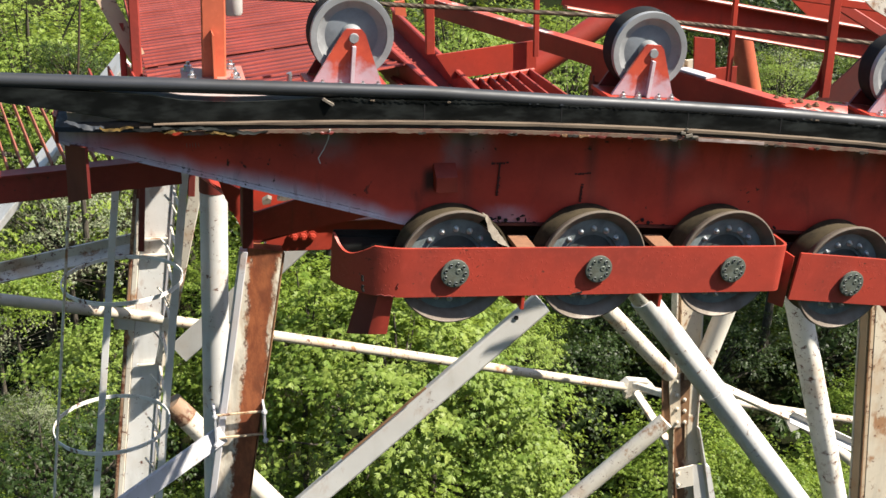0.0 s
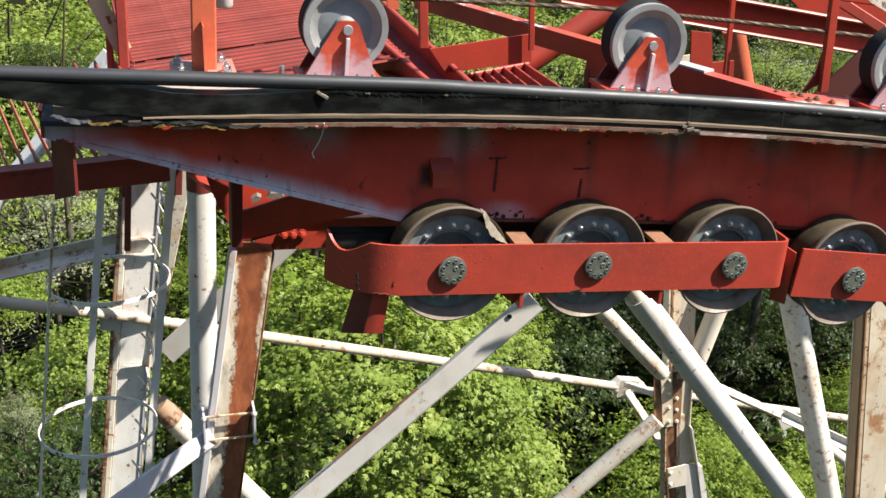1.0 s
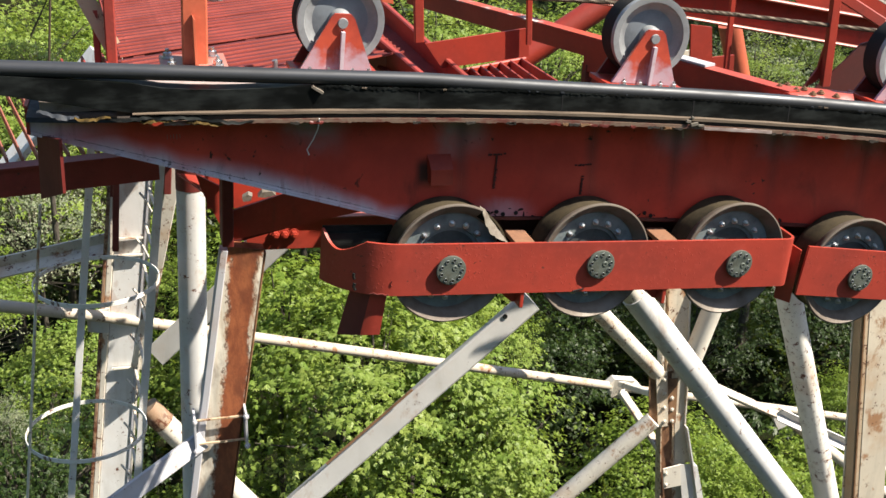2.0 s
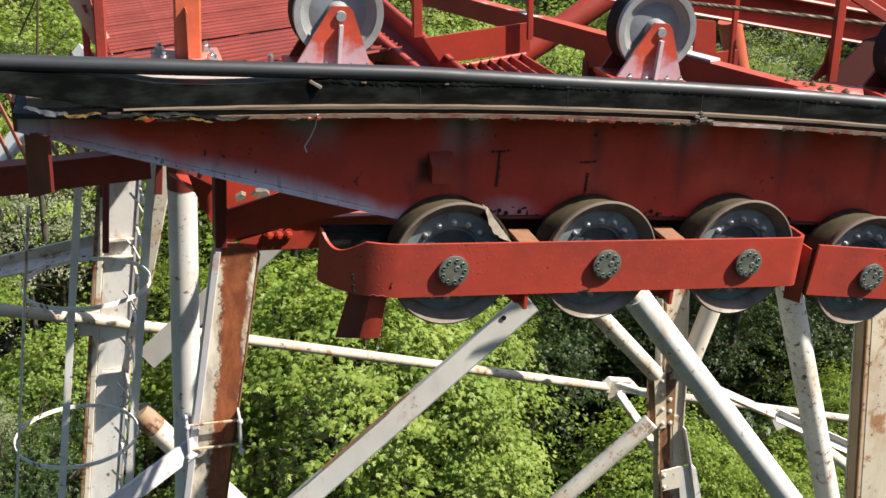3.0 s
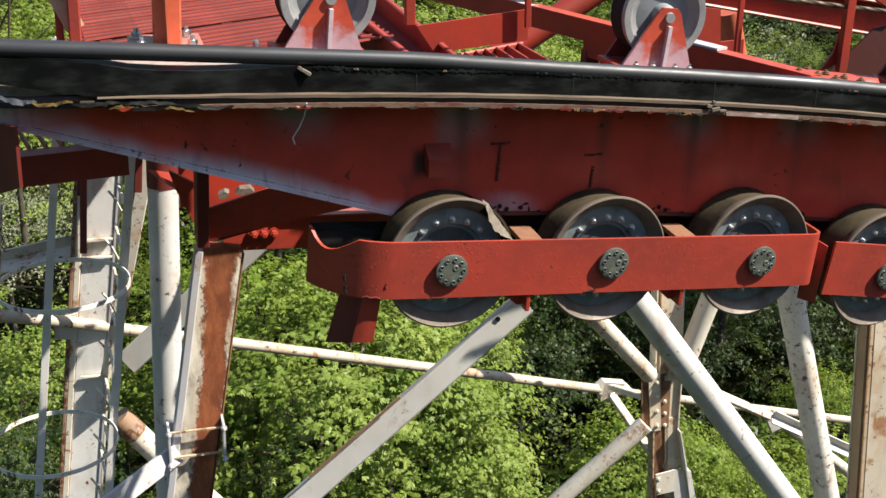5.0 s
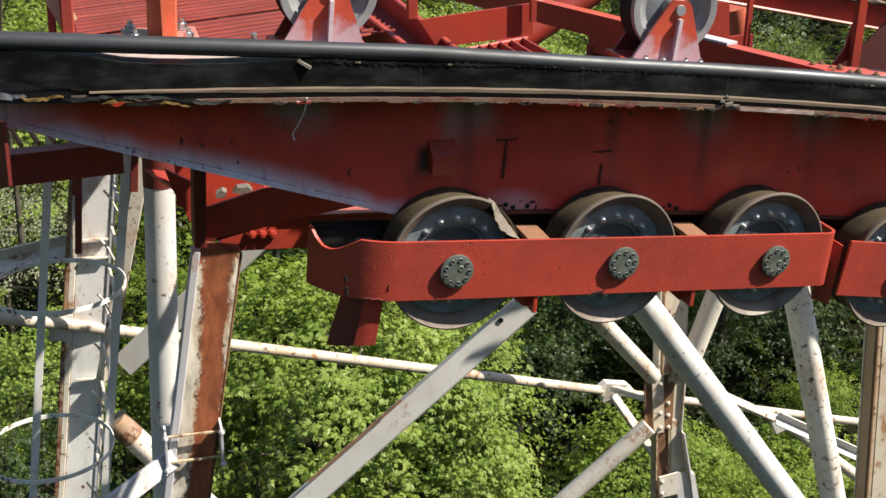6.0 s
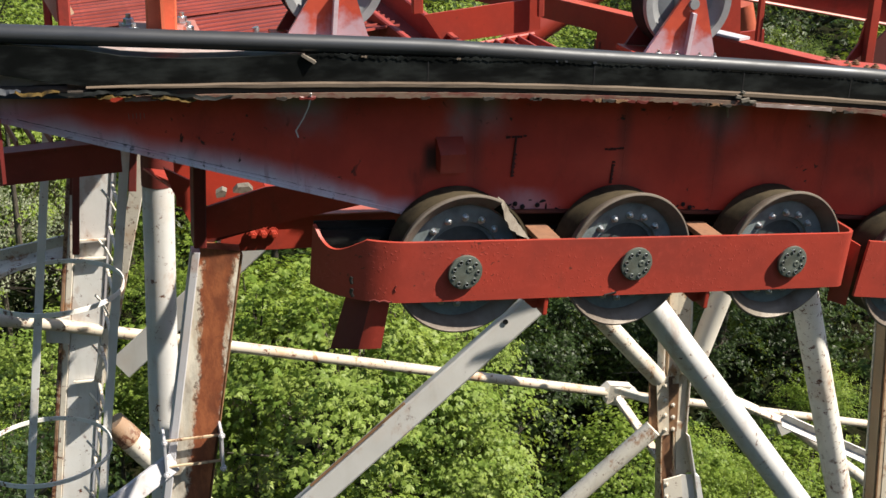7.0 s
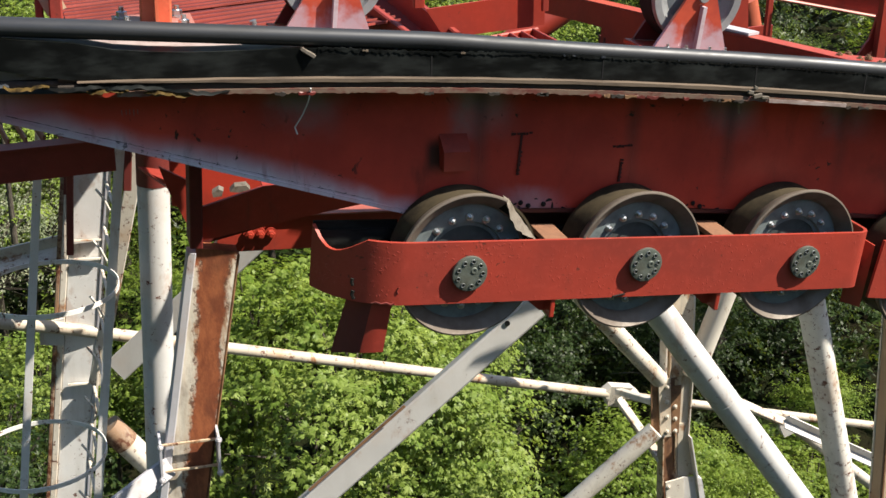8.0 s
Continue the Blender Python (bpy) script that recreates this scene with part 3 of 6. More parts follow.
def build_beam():
    top = thing("saddle_beam", "red steel saddle beam with chalky faded tapered end", "beam", (0, 0, 0))
    xs = span(-1.44, -0.145, 16) + span(-0.10, XR, 30)
    part("web", strip(xs, lambda x: beam_low(x) + 0.006, lambda x: zf(x) - 0.044, WEB_Y, WEB_Y + 0.014), web_mat, top, "faded dark red web plate")
    part("bottom_flange", strip(span(0.06, XR, 30), lambda x: beam_low(x) - 0.008, lambda x: beam_low(x) + 0.0055, WEB_Y - 0.006, WEB_Y + 0.16), blackish_red, top, "blackish red lower flange")
    xs = [x for x in xs if x < 0.06] + [0.059]
    part("bottom_flange", strip(xs, lambda x: beam_low(x) - 0.008, lambda x: beam_low(x) + 0.006, WEB_Y - 0.006, WEB_Y + 0.16), web_mat, top, "chalky lower flange")
    part("top_flange", strip(span(-1.05, XR, 50), lambda x: zf(x) - 0.044, lambda x: zf(x) - 0.026, 0.046, 0.62), red_plain, top)
    part("bent_flange_end", strip(span(-1.44, -1.05, 8), lambda x: zf(x) - 0.044 + 0.10 * (x + 1.05) ** 2, lambda x: zf(x) - 0.026 + 0.10 * (x + 1.05) ** 2, 0.10, 0.42), dull, top, "dull bent end of the flange")
    part("end_plate", slab([(-1.452, 12.545), (-1.441, 12.54), (-1.441, 12.64), (-1.452, 12.645)], WEB_Y - 0.01, 0.42), red_plain, top)
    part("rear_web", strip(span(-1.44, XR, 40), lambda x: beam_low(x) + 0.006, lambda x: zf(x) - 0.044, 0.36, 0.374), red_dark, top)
    # added dark sheet that stands for the shade in the gap behind the wheels
    part("rear_apron", strip(span(0.1, XR, 40), lambda x: beam_low(x) - 0.20, lambda x: beam_low(x) + 0.004, 0.3615, 0.3725), blackish_red, top, "added dark plate closing the shaded gap behind the wheels")
    # hairline between web and flange along the tapered edge
    crack = random.Random(77)
    part("edge_crack", strip(span(-1.30, -0.25, 120), lambda x: beam_low(x) + 0.0125 + crack.uniform(-0.0010, 0.0006), lambda x: beam_low(x) + 0.0132 + crack.uniform(-0.0006, 0.0012), WEB_Y - 0.0004, WEB_Y + 0.004), dull, top, "thin dark crack above the flange")
    # hanging stub below the thin end
    stub = plate([(-1.426, 0.260, 12.524), (-1.342, 0.060, 12.564), (-1.346, 0.060, 12.374), (-1.435, 0.260, 12.291)], (0.010, 0.004, 0))
    part("end_stub", stub, deep_red, top, "dark red hanging stub")
    # folded bracket on the web
    bm = bmesh.new()
    y0, y1 = WEB_Y - 0.002, WEB_Y - 0.046
    a = [(-0.045, y0, 12.388), (0.045, y0, 12.385), (0.046, y1, 12.338), (-0.040, y1, 12.340), (-0.040, y1, 12.278), (0.046, y1, 12.276), (-0.042, y0, 12.281), (0.048, y0, 12.279)]
    v = [bm.verts.new(p) for p in a]
    for f in ((0, 1, 2, 3), (3, 2, 5, 4), (0, 3, 4, 6), (1, 7, 5, 2), (4, 5, 7, 6)):
        bm.faces.new([v[k] for k in f])
    bmesh.ops.recalc_face_normals(bm, faces=bm.faces[:])
    part("bracket", bm, red_plain, top, "folded red bracket")
    # welded T marks and little bars
    for x, z, s0, s1 in ((0.228, 12.370, 0.135, 0.0), (0.586, 12.306, 0.12, 0.055)):
        bm = bmesh.new()
        marks = random.Random(int(x * 1000))
        lean = Matrix.Translation((x, 0, z)) @ Matrix.Rotation(radians(4), 4, "Y") @ Matrix.Translation((-x, 0, -z))
        box(bm, x - 0.002, x + 0.004, WEB_Y - 0.006, WEB_Y, z - s0, z - s1, lean)
        for q in range(6):
            h = z - s0 + 0.015 * q + marks.uniform(-0.003, 0.003)
            box(bm, x - 0.003, x + marks.uniform(0.005, 0.009), WEB_Y - 0.007, WEB_Y, h, h + marks.uniform(0.003, 0.007), lean)
        for q in range(7):
            u = x - 0.036 + 0.0105 * q + marks.uniform(-0.002, 0.002)
            box(bm, u, u + marks.uniform(0.006, 0.011), WEB_Y - 0.004, WEB_Y, z + marks.uniform(-0.003, 0.001), z + marks.uniform(0.004, 0.007))
        part("weld_bar", bm, blackish_red, top)
    # faint chalk strokes that can no longer be read
    strokes = random.Random(6)
    for x in (-0.99, -0.978, -0.968, -0.957, -0.946):
        part("chalk_mark", strip([x, x + 0.002], lambda u: 12.496 + strokes.uniform(0, 0.008), lambda u: 12.519 - strokes.uniform(0, 0.006), WEB_Y - 0.0005, WEB_Y + 0.003), chalk, top)
    # vertical weld seams
    for x in (0.09, 0.62, 0.975, 1.42, 1.85, 2.35):
        bm = bmesh.new()
        zs = span(beam_low(x) + 0.02, zf(x) - 0.05, 22)
        tube_along([(x + 0.003 * math.sin(k * 2.1), WEB_Y + 0.0020, z) for k, z in enumerate(zs)], 0.0028, 6, bm)
        part("weld_seam", bm, web_mat, top)
    # bolts through the lower flange
    seed = part("flange_bolt", bolt_mesh(0.0058, 0.006), rubber, top, "greasy dark bolt")
    seed.matrix_basis = pose(0.20, WEB_Y - 0.006, beam_low(0.2) + 0.022)
    for x in (0.235, 0.262, 0.315, 0.775, 0.80, 0.862, 0.89, 1.35, 1.37, 1.43):
        mesh_copy("flange_bolt", seed, pose(x, WEB_Y - 0.006, beam_low(x) + 0.022 + 0.006 * math.sin(90 * x), 0, 37 * x, 0), top)
    # old grease squeezed out along the flange between the wheels
    rng = random.Random(21)
    for x0, x1 in ((0.20, 0.40), (0.74, 1.00), (1.31, 1.50)):
        bm = bmesh.new()
        for k in range(10):
            x = rng.uniform(x0, x1)
            z = beam_low(x) + abs(rng.gauss(0.0, 0.014)) + 0.003
            s = rng.uniform(0.002, 0.0075)
            m = Matrix.Translation((x, WEB_Y + 0.001, z)) @ Matrix.Rotation(rng.uniform(0, 3), 4, "Y") @ Matrix.Diagonal((s * 2.1, s * 0.6, s * 0.8, 1))
            ball = bmesh.ops.create_icosphere(bm, subdivisions=1, radius=1.0, matrix=m)
            for v in ball["verts"]:
                v.co += Vector((rng.uniform(-1, 1), 0, rng.uniform(-1, 1))) * s * 0.3
        part("grease_lumps", bm, rubber, top, "black lumps of old grease")
    return top


def build_saddle():
    top = thing("cable_saddle", "black greased cable saddle on pale worn strips", "saddle", (0, 0, 0))

    def low(x):
        return zf(x) if x > -1.12 else zf(-1.12) + 0.20 * (-1.12 - x)

    def high(x):
        if x > 0:
            return zf(x) + 0.074
        if x > -1.05:
            gap = max(0.0, math.sin(math.pi * min(1.0, max(0.0, (-0.42 - x) / 0.95))))
            return 12.676 - 0.066 * x + 0.003 * math.sin(9 * x) - 0.020 * gap
        return 12.738 + 0.10 * (-1.05 - x)

    xs = span(-2.6, -1.1, 14) + span(-1.0, XR, 60)
    body = part("groove_body", strip(xs, low, high, 0.062, 0.14), grease, top, "black greased groove body")
    # ragged lip of hardened grease along the rope
    rng = random.Random(5)
    jag = [rng.uniform(-0.006, 0.004) for k in range(400)]
    part("grease_lip", strip(span(-0.45, XR, 760), lambda x: high(x) - 0.006 + jag[int((x + 1) * 150) % 400], lambda x: high(x) + 0.002 + 0.7 * jag[int((x + 2) * 170) % 400], 0.0598, 0.078), grease, top, "ragged lip of hardened grease")
    for k in range(26):
        x = rng.uniform(-0.4, XR - 0.2)
        w = rng.uniform(0.004, 0.028)
        part("grease_flake", strip(span(x, x + w, 4), lambda u: high(u) - 0.004 + rng.uniform(-0.002, 0.001), lambda u: high(u) + rng.uniform(-0.001, 0.002), 0.0575, 0.0605), dull if k % 3 else brass, top)
    part("upper_strip", strip(span(-1.10, XR, 56), lambda x: zf(x) - 0.010 * min(1.0, (x + 1.12) / 0.5) + 0.001 * math.sin(23 * x), lambda x: zf(x) + 0.0008 * math.sin(41 * x), 0.036, 0.30), brass, top, "pale worn bronze strip")
    part("gap_filler", strip(span(-1.15, XR, 54), lambda x: zf(x) - 0.027, lambda x: zf(x) - 0.012, 0.046, 0.30), dark_brown, top)
    rag = [rng.uniform(-0.004, 0.003) if rng.random() < 0.6 else 0.0 for k in range(400)]
    part("lower_strip", strip(span(-1.0, XR, 520), lambda x: zf(x) - 0.041 + rag[int((x + 2) * 95) % 400], lambda x: zf(x) - 0.027 + 0.3 * rag[int((x + 3) * 71) % 400], 0.036, 0.045), flaked_strip, top, "pale strip with flaking red paint")
    for k in range(40):
        x = rng.uniform(-0.7, XR - 0.3)
        w = rng.uniform(0.01, 0.05)
        part("paint_flake", strip(span(x, x + w, 5), lambda u: zf(u) - 0.046 + rng.uniform(-0.004, 0.003), lambda u: zf(u) - 0.038 + rng.uniform(-0.003, 0.003), 0.0335, 0.0362), (red_dark, dark_brown, rust_brown, dark_brown)[k % 4], top)
    # strip added behind the groove, pale to stand for a sunlit surface
    part("rear_lip", strip(span(-1.40, -0.47, 20), lambda x: zf(x) - 0.02, lambda x: 12.655 - 0.052 * x, 0.175, 0.36), bare_pink, top, "added pale rear lip, sunlight put into its colour")
    # crumpled torn strips of metal near the thin end
    for x0, x1, z0, seedv in ((-1.40, -1.27, 12.664, 1), (-1.30, -1.17, 12.640, 2), (-1.19, -1.02, 12.634, 3), (-1.08, -0.97, 12.621, 4), (-1.04, -0.86, 12.628, 5), (-0.93, -0.80, 12.607, 6), (-0.88, -0.70, 12.611, 7)):
        r = random.Random(seedv + 40)
        bm = bmesh.new()
        n = 14
        rows = []
        for k in range(n + 1):
            s = k / n
            x = x0 + (x1 - x0) * s
            z = z0 - (0.19 if seedv == 1 else 0.055) * (x - x0) + 0.004 * math.sin(6 * s + seedv) + r.uniform(-0.003, 0.003)
            y = 0.032 - 0.012 * math.sin(math.pi * s) + r.uniform(-0.004, 0.004)
            w = 0.0012 + (0.007 if seedv == 1 else 0.0032) * math.sin(math.pi * s) * r.uniform(0.5, 1.2)
            rows.append([bm.verts.new((x, y, z - w)), bm.verts.new((x, y + 0.010, z + w)), bm.verts.new((x, y + 0.013, z + w)), bm.verts.new((x, y + 0.003, z - w))])
        for a, b in zip(rows, rows[1:]):
            for j in range(4):
                bm.faces.new((a[j], a[(j + 1) % 4], b[(j + 1) % 4], b[j]))
        part("torn_strip", bm, dull if seedv == 1 else (yellowed, grease)[seedv % 2], top, "crumpled torn metal strip", 50)
    # joint where two lengths of strip meet, with a crumpled cover and a dried run below it
    jx = 0.943
    bm = bmesh.new()
    for dx, dz, w, h, ry in ((-0.020, -0.012, 0.020, 0.012, 12), (0.006, -0.022, 0.030, 0.014, -8), (0.034, -0.026, 0.026, 0.010, 5), (-0.004, 0.004, 0.014, 0.010, 25)):
        box(bm, -w / 2, w / 2, -0.004, 0.004, -h / 2, h / 2, Matrix.Translation((jx + dx, 0.033, zf(jx + dx) + dz)) @ Matrix.Rotation(radians(ry), 4, "Y"), 0.002)
    part("strip_joint", bm, torn, top, "crumpled joint of the strips")
    part("repainted_strip", strip(span(jx + 0.05, jx + 0.34, 20), lambda x: zf(x) - 0.042 + rng.uniform(-0.001, 0.001), lambda x: zf(x) - 0.030 + rng.uniform(-0.001, 0.001), 0.0335, 0.0355), bare_pink, top, "pale rubbed length of strip")
    part("dried_run", tube_along([(jx + 0.055, WEB_Y - 0.001, 12.455), (jx + 0.053, WEB_Y - 0.002, 12.425), (jx + 0.058, WEB_Y - 0.001, 12.395)], 0.004, 6), bare_pink, top, "pale dried run", 50)
    for x in (-0.12, 0.42, 0.95, 1.36, 1.9):
        part("body_seam", strip([x, x + 0.004], lambda u: low(u) + 0.002, lambda u: high(u) - 0.004, 0.0612, 0.07), rubber, top)
    # bent clip under the rope
    part("bent_clip", plate([(-0.500, 0.056, 12.703), (-0.464, 0.048, 12.680), (-0.458, 0.048, 12.686), (-0.494, 0.056, 12.708)], (0, 0.012, 0.003)), torn, top, "bent pale metal clip")
    return top


def rope_z(x):
    if x > -0.1:
        return zf(x) + 0.078 + 0.030 * max(0, 0.75 - x) ** 2
    return rope_z(-0.0999) - 0.0690 * (x + 0.1)


def build_rope():
    xs = span(-40, -4, 6) + span(-3, XR, 90)
    bm = tube_along([(x, 0.085, rope_z(x)) for x in xs], 0.0265, 20)
    ob = part("track_rope", bm, rope_black, smooth=40)
    tagged(ob, "thick smooth black greased track rope over the saddle", "rope")
    # loose wire hanging from the strips
    bm = tube_along([(-0.478, 0.03, 12.60), (-0.482, 0.05, 12.555), (-0.492, 0.09, 12.508), (-0.512, 0.11, 12.466), (-0.505, 0.11, 12.445)], 0.0022, 6)
    tagged(part("loose_wire", bm, white_bright, smooth=60), "thin pale loose wire hanging from the saddle", "wire")


build_beam()
build_saddle()
build_rope()


# ---------------------------------------------------------------- roller bogies
def wheel_parts(parent, m, broken):
    """A flanged steel wheel with bolted disc; axis along y, front at y = 0.075."""
    wheel = new("wheel")
    wheel.parent = parent
    wheel.matrix_basis = m
    tread = [(0.062, 0.234), (0.074, 0.222), (0.150, 0.221), (0.172, 0.221), (0.180, 0.222), (0.194, 0.222), (0.202, 0.219), (0.202, 0.18), (0.100, 0.18), (0.100, 0.220), (0.062, 0.226)]
    part("drum", lathe(tread, 72), drum_steel, wheel, "greasy brown-black drum", 35)
    rim = [(0.046, 0.2345), (0.048, 0.2385), (0.056, 0.2400), (0.066, 0.236), (0.100, 0.219), (0.104, 0.190), (0.090, 0.192), (0.074, 0.199), (0.062, 0.212), (0.050, 0.2285), (0.046, 0.2325)]
    bm = lathe(rim, 96)
    if broken:
        cut = []
        for f in bm.faces:
            c = f.calc_center_median()
            a = math.degrees(math.atan2(c.z, c.x))
            r = math.hypot(c.x, c.z)
            if 19 < a < 63 and r > 0.205 and c.y < 0.12:
                cut.append(f)
        bmesh.ops.delete(bm, geom=cut, context="FACES")
    part("rim", bm, rim_steel, wheel, "worn bright rim lip", 35)
    if broken:
        tear = bmesh.new()
        n = 26
        rows = []
        r = random.Random(9)
        inner = ((67, 0.239), (60, 0.218), (54, 0.197), (42, 0.184), (30, 0.198), (23, 0.221), (17, 0.233))
        outer = ((67, 0.242), (60, 0.238), (50, 0.222), (36, 0.219), (24, 0.228), (17, 0.238))

        def along(tab, a):
            for (a0, r0), (a1, r1) in zip(tab, tab[1:]):
                if a0 >= a >= a1:
                    return r0 + (r1 - r0) * (a0 - a) / (a0 - a1)
            return tab[-1][1]

        for k in range(n + 1):
            deg = 67 - 50 * k / n
            a = radians(deg)
            s = math.sin(math.pi * k / n)
            ro = along(outer, deg) + r.uniform(-0.001, 0.001)
            ri = along(inner, deg) + r.uniform(-0.002, 0.002)
            rows.append([tear.verts.new((rr * math.cos(a), y, rr * math.sin(a))) for y, rr in ((0.060, ro), (0.048 - 0.010 * s, ri), (0.052 - 0.010 * s, ri - 0.001), (0.068, ro + 0.003))])
        for a, b in zip(rows, rows[1:]):
            for j in range(4):
                tear.faces.new((a[j], a[(j + 1) % 4], b[(j + 1) % 4], b[j]))
        bmesh.ops.recalc_face_normals(tear, faces=tear.faces[:])
        part("torn_edge", tear, torn, wheel, "bright torn edge of the broken rim", 40)
    disc = [(0.094, 0.197), (0.089, 0.193), (0.090, 0.134), (0.100, 0.130), (0.100, 0.118), (0.113, 0.118), (0.113, 0.197)]
    part("disc", lathe(disc, 64), disc_grey, wheel, "grey-green disc", 35)
    # recess disc, coloured darker than the disc around it
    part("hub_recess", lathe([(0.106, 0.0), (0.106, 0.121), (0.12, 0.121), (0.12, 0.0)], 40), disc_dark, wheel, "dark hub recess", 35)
    seed = part("disc_bolt", bolt_mesh(0.0085, 0.013), zinc, wheel, "zinc disc bolt")
    seed.matrix_basis = pose(0.150, 0.090, 0)
    for k in range(1, 16):
        a = 2 * math.pi * k / 16
        mesh_copy("disc_bolt", seed, Matrix.Translation((0.150 * math.cos(a), 0.090, 0.150 * math.sin(a))) @ Matrix.Rotation(1.7 * k, 4, "Y"), wheel)
    part("axle", lathe([(0.012, 0.0), (0.012, 0.03), (0.20, 0.03), (0.20, 0.0)], 20), steel, wheel, "", 35)
    return wheel


def hub_cap(parent, m):
    prof = [(0.0042, 0.0), (0.0042, 0.020), (0.004, 0.0205), (0.004, 0.0535), (0.006, 0.0565), (0.022, 0.0565), (0.022, 0.0)]
    cap = part("hub_cap", lathe(prof, 40), cap_grey, parent, "bolted grey hub cap", 35)
    cap.matrix_basis = m
    seed = part("cap_screw", lathe([(0.004, 0.0048), (-0.001, 0.0048), (-0.0015, 0.0068), (0.006, 0.0078), (0.006, 0.0048)], 14), zinc, cap)
    seed.matrix_basis = pose(0.041, 0, 0)
    # black discs stand for the unlit inside of the sockets
    dark = part("screw_socket", lathe([(0.002, 0.0), (0.002, 0.0047), (0.006, 0.0047), (0.006, 0.0)], 10), grease, cap)
    dark.matrix_basis = pose(0.041, 0, 0)
    for k in range(1, 9):
        a = 2 * math.pi * k / 9
        at = Matrix.Translation((0.041 * math.cos(a), 0, 0.041 * math.sin(a)))
        mesh_copy("cap_screw", seed, at, cap)
        mesh_copy("screw_socket", dark, at, cap)
    nip = part("grease_nipple", lathe([(0.0015, 0.004), (0.0005, 0.006), (0.0005, 0.009), (0.004, 0.012), (0.006, 0.004)], 14), cap_grey, cap, "", 35)
    nip.matrix_basis = pose(0.012, 0, 0.010)
    return cap


def strap(u0, u1, low, high, r0, r1, back, scoop):
    """The bent frame plate in the bogie's space: front face at y = 0.03 with rounded ends running back."""
    path = []
    if r0:
        # the bend starts where it meets the back plate
        start = math.asin(max(0.0, (r0 + 0.022 - back) / r0))
        if start == 0:
            path.append((u0, back))
        path += [(u0 + r0 - r0 * math.cos(a), 0.022 + r0 - r0 * math.sin(a)) for a in (start + (math.pi / 2 - start) * k / 10 for k in range(10))]
    path += [(u0 + r0 + (u1 - r1 - u0 - r0) * k / 30, 0.022) for k in range(31)]
    if r1:
        path += [(u1 - r1 + r1 * math.sin(a), 0.022 + r1 - r1 * math.cos(a)) for a in (radians(15 * k) for k in range(1, 6))]
        path += [(u1, 0.022 + r1), (u1, back)]
    fine = []
    for (a, b), (c, d) in zip(path, path[1:]):
        n = max(1, int(math.hypot(c - a, d - b) / 0.015))
        fine += [(a + (c - a) * k / n, b + (d - b) * k / n) for k in range(n)]
    fine.append(path[-1])
    bm = bmesh.new()
    rows = []
    for k, (x, y) in enumerate(fine):
        a = fine[max(k - 1, 0)]
        b = fine[min(k + 1, len(fine) - 1)]
        d = Vector((b[0] - a[0], b[1] - a[1]))
        nrm = Vector((-d.y, d.x)).normalized() * 0.012
        h = high
        if scoop and x < u0 + 0.16:
            s = (x - u0) + (0.10 - min(y, 0.10)) * 0.2
            if y > 0.05 or x < u0 + 0.10:
                t = (y - 0.05) / (back - 0.05)
                dip = math.sin(math.pi * min(1, max(0, (0.97 - t) / 0.95)))
                h = high - 0.055 * max(0, dip)
        rows.append([bm.verts.new(p) for p in ((x, y, low), (x + nrm.x, y + nrm.y, low), (x + nrm.x, y + nrm.y, h), (x, y, h))])
    for a, b in zip(rows, rows[1:]):
        for j in range(4):
            bm.faces.new((a[j], a[(j + 1) % 4], b[(j + 1) % 4], b[j]))
    bm.faces.new(rows[0][::-1])
    bm.faces.new(rows[-1])
    bmesh.ops.recalc_face_normals(bm, faces=bm.faces[:])
    return bm


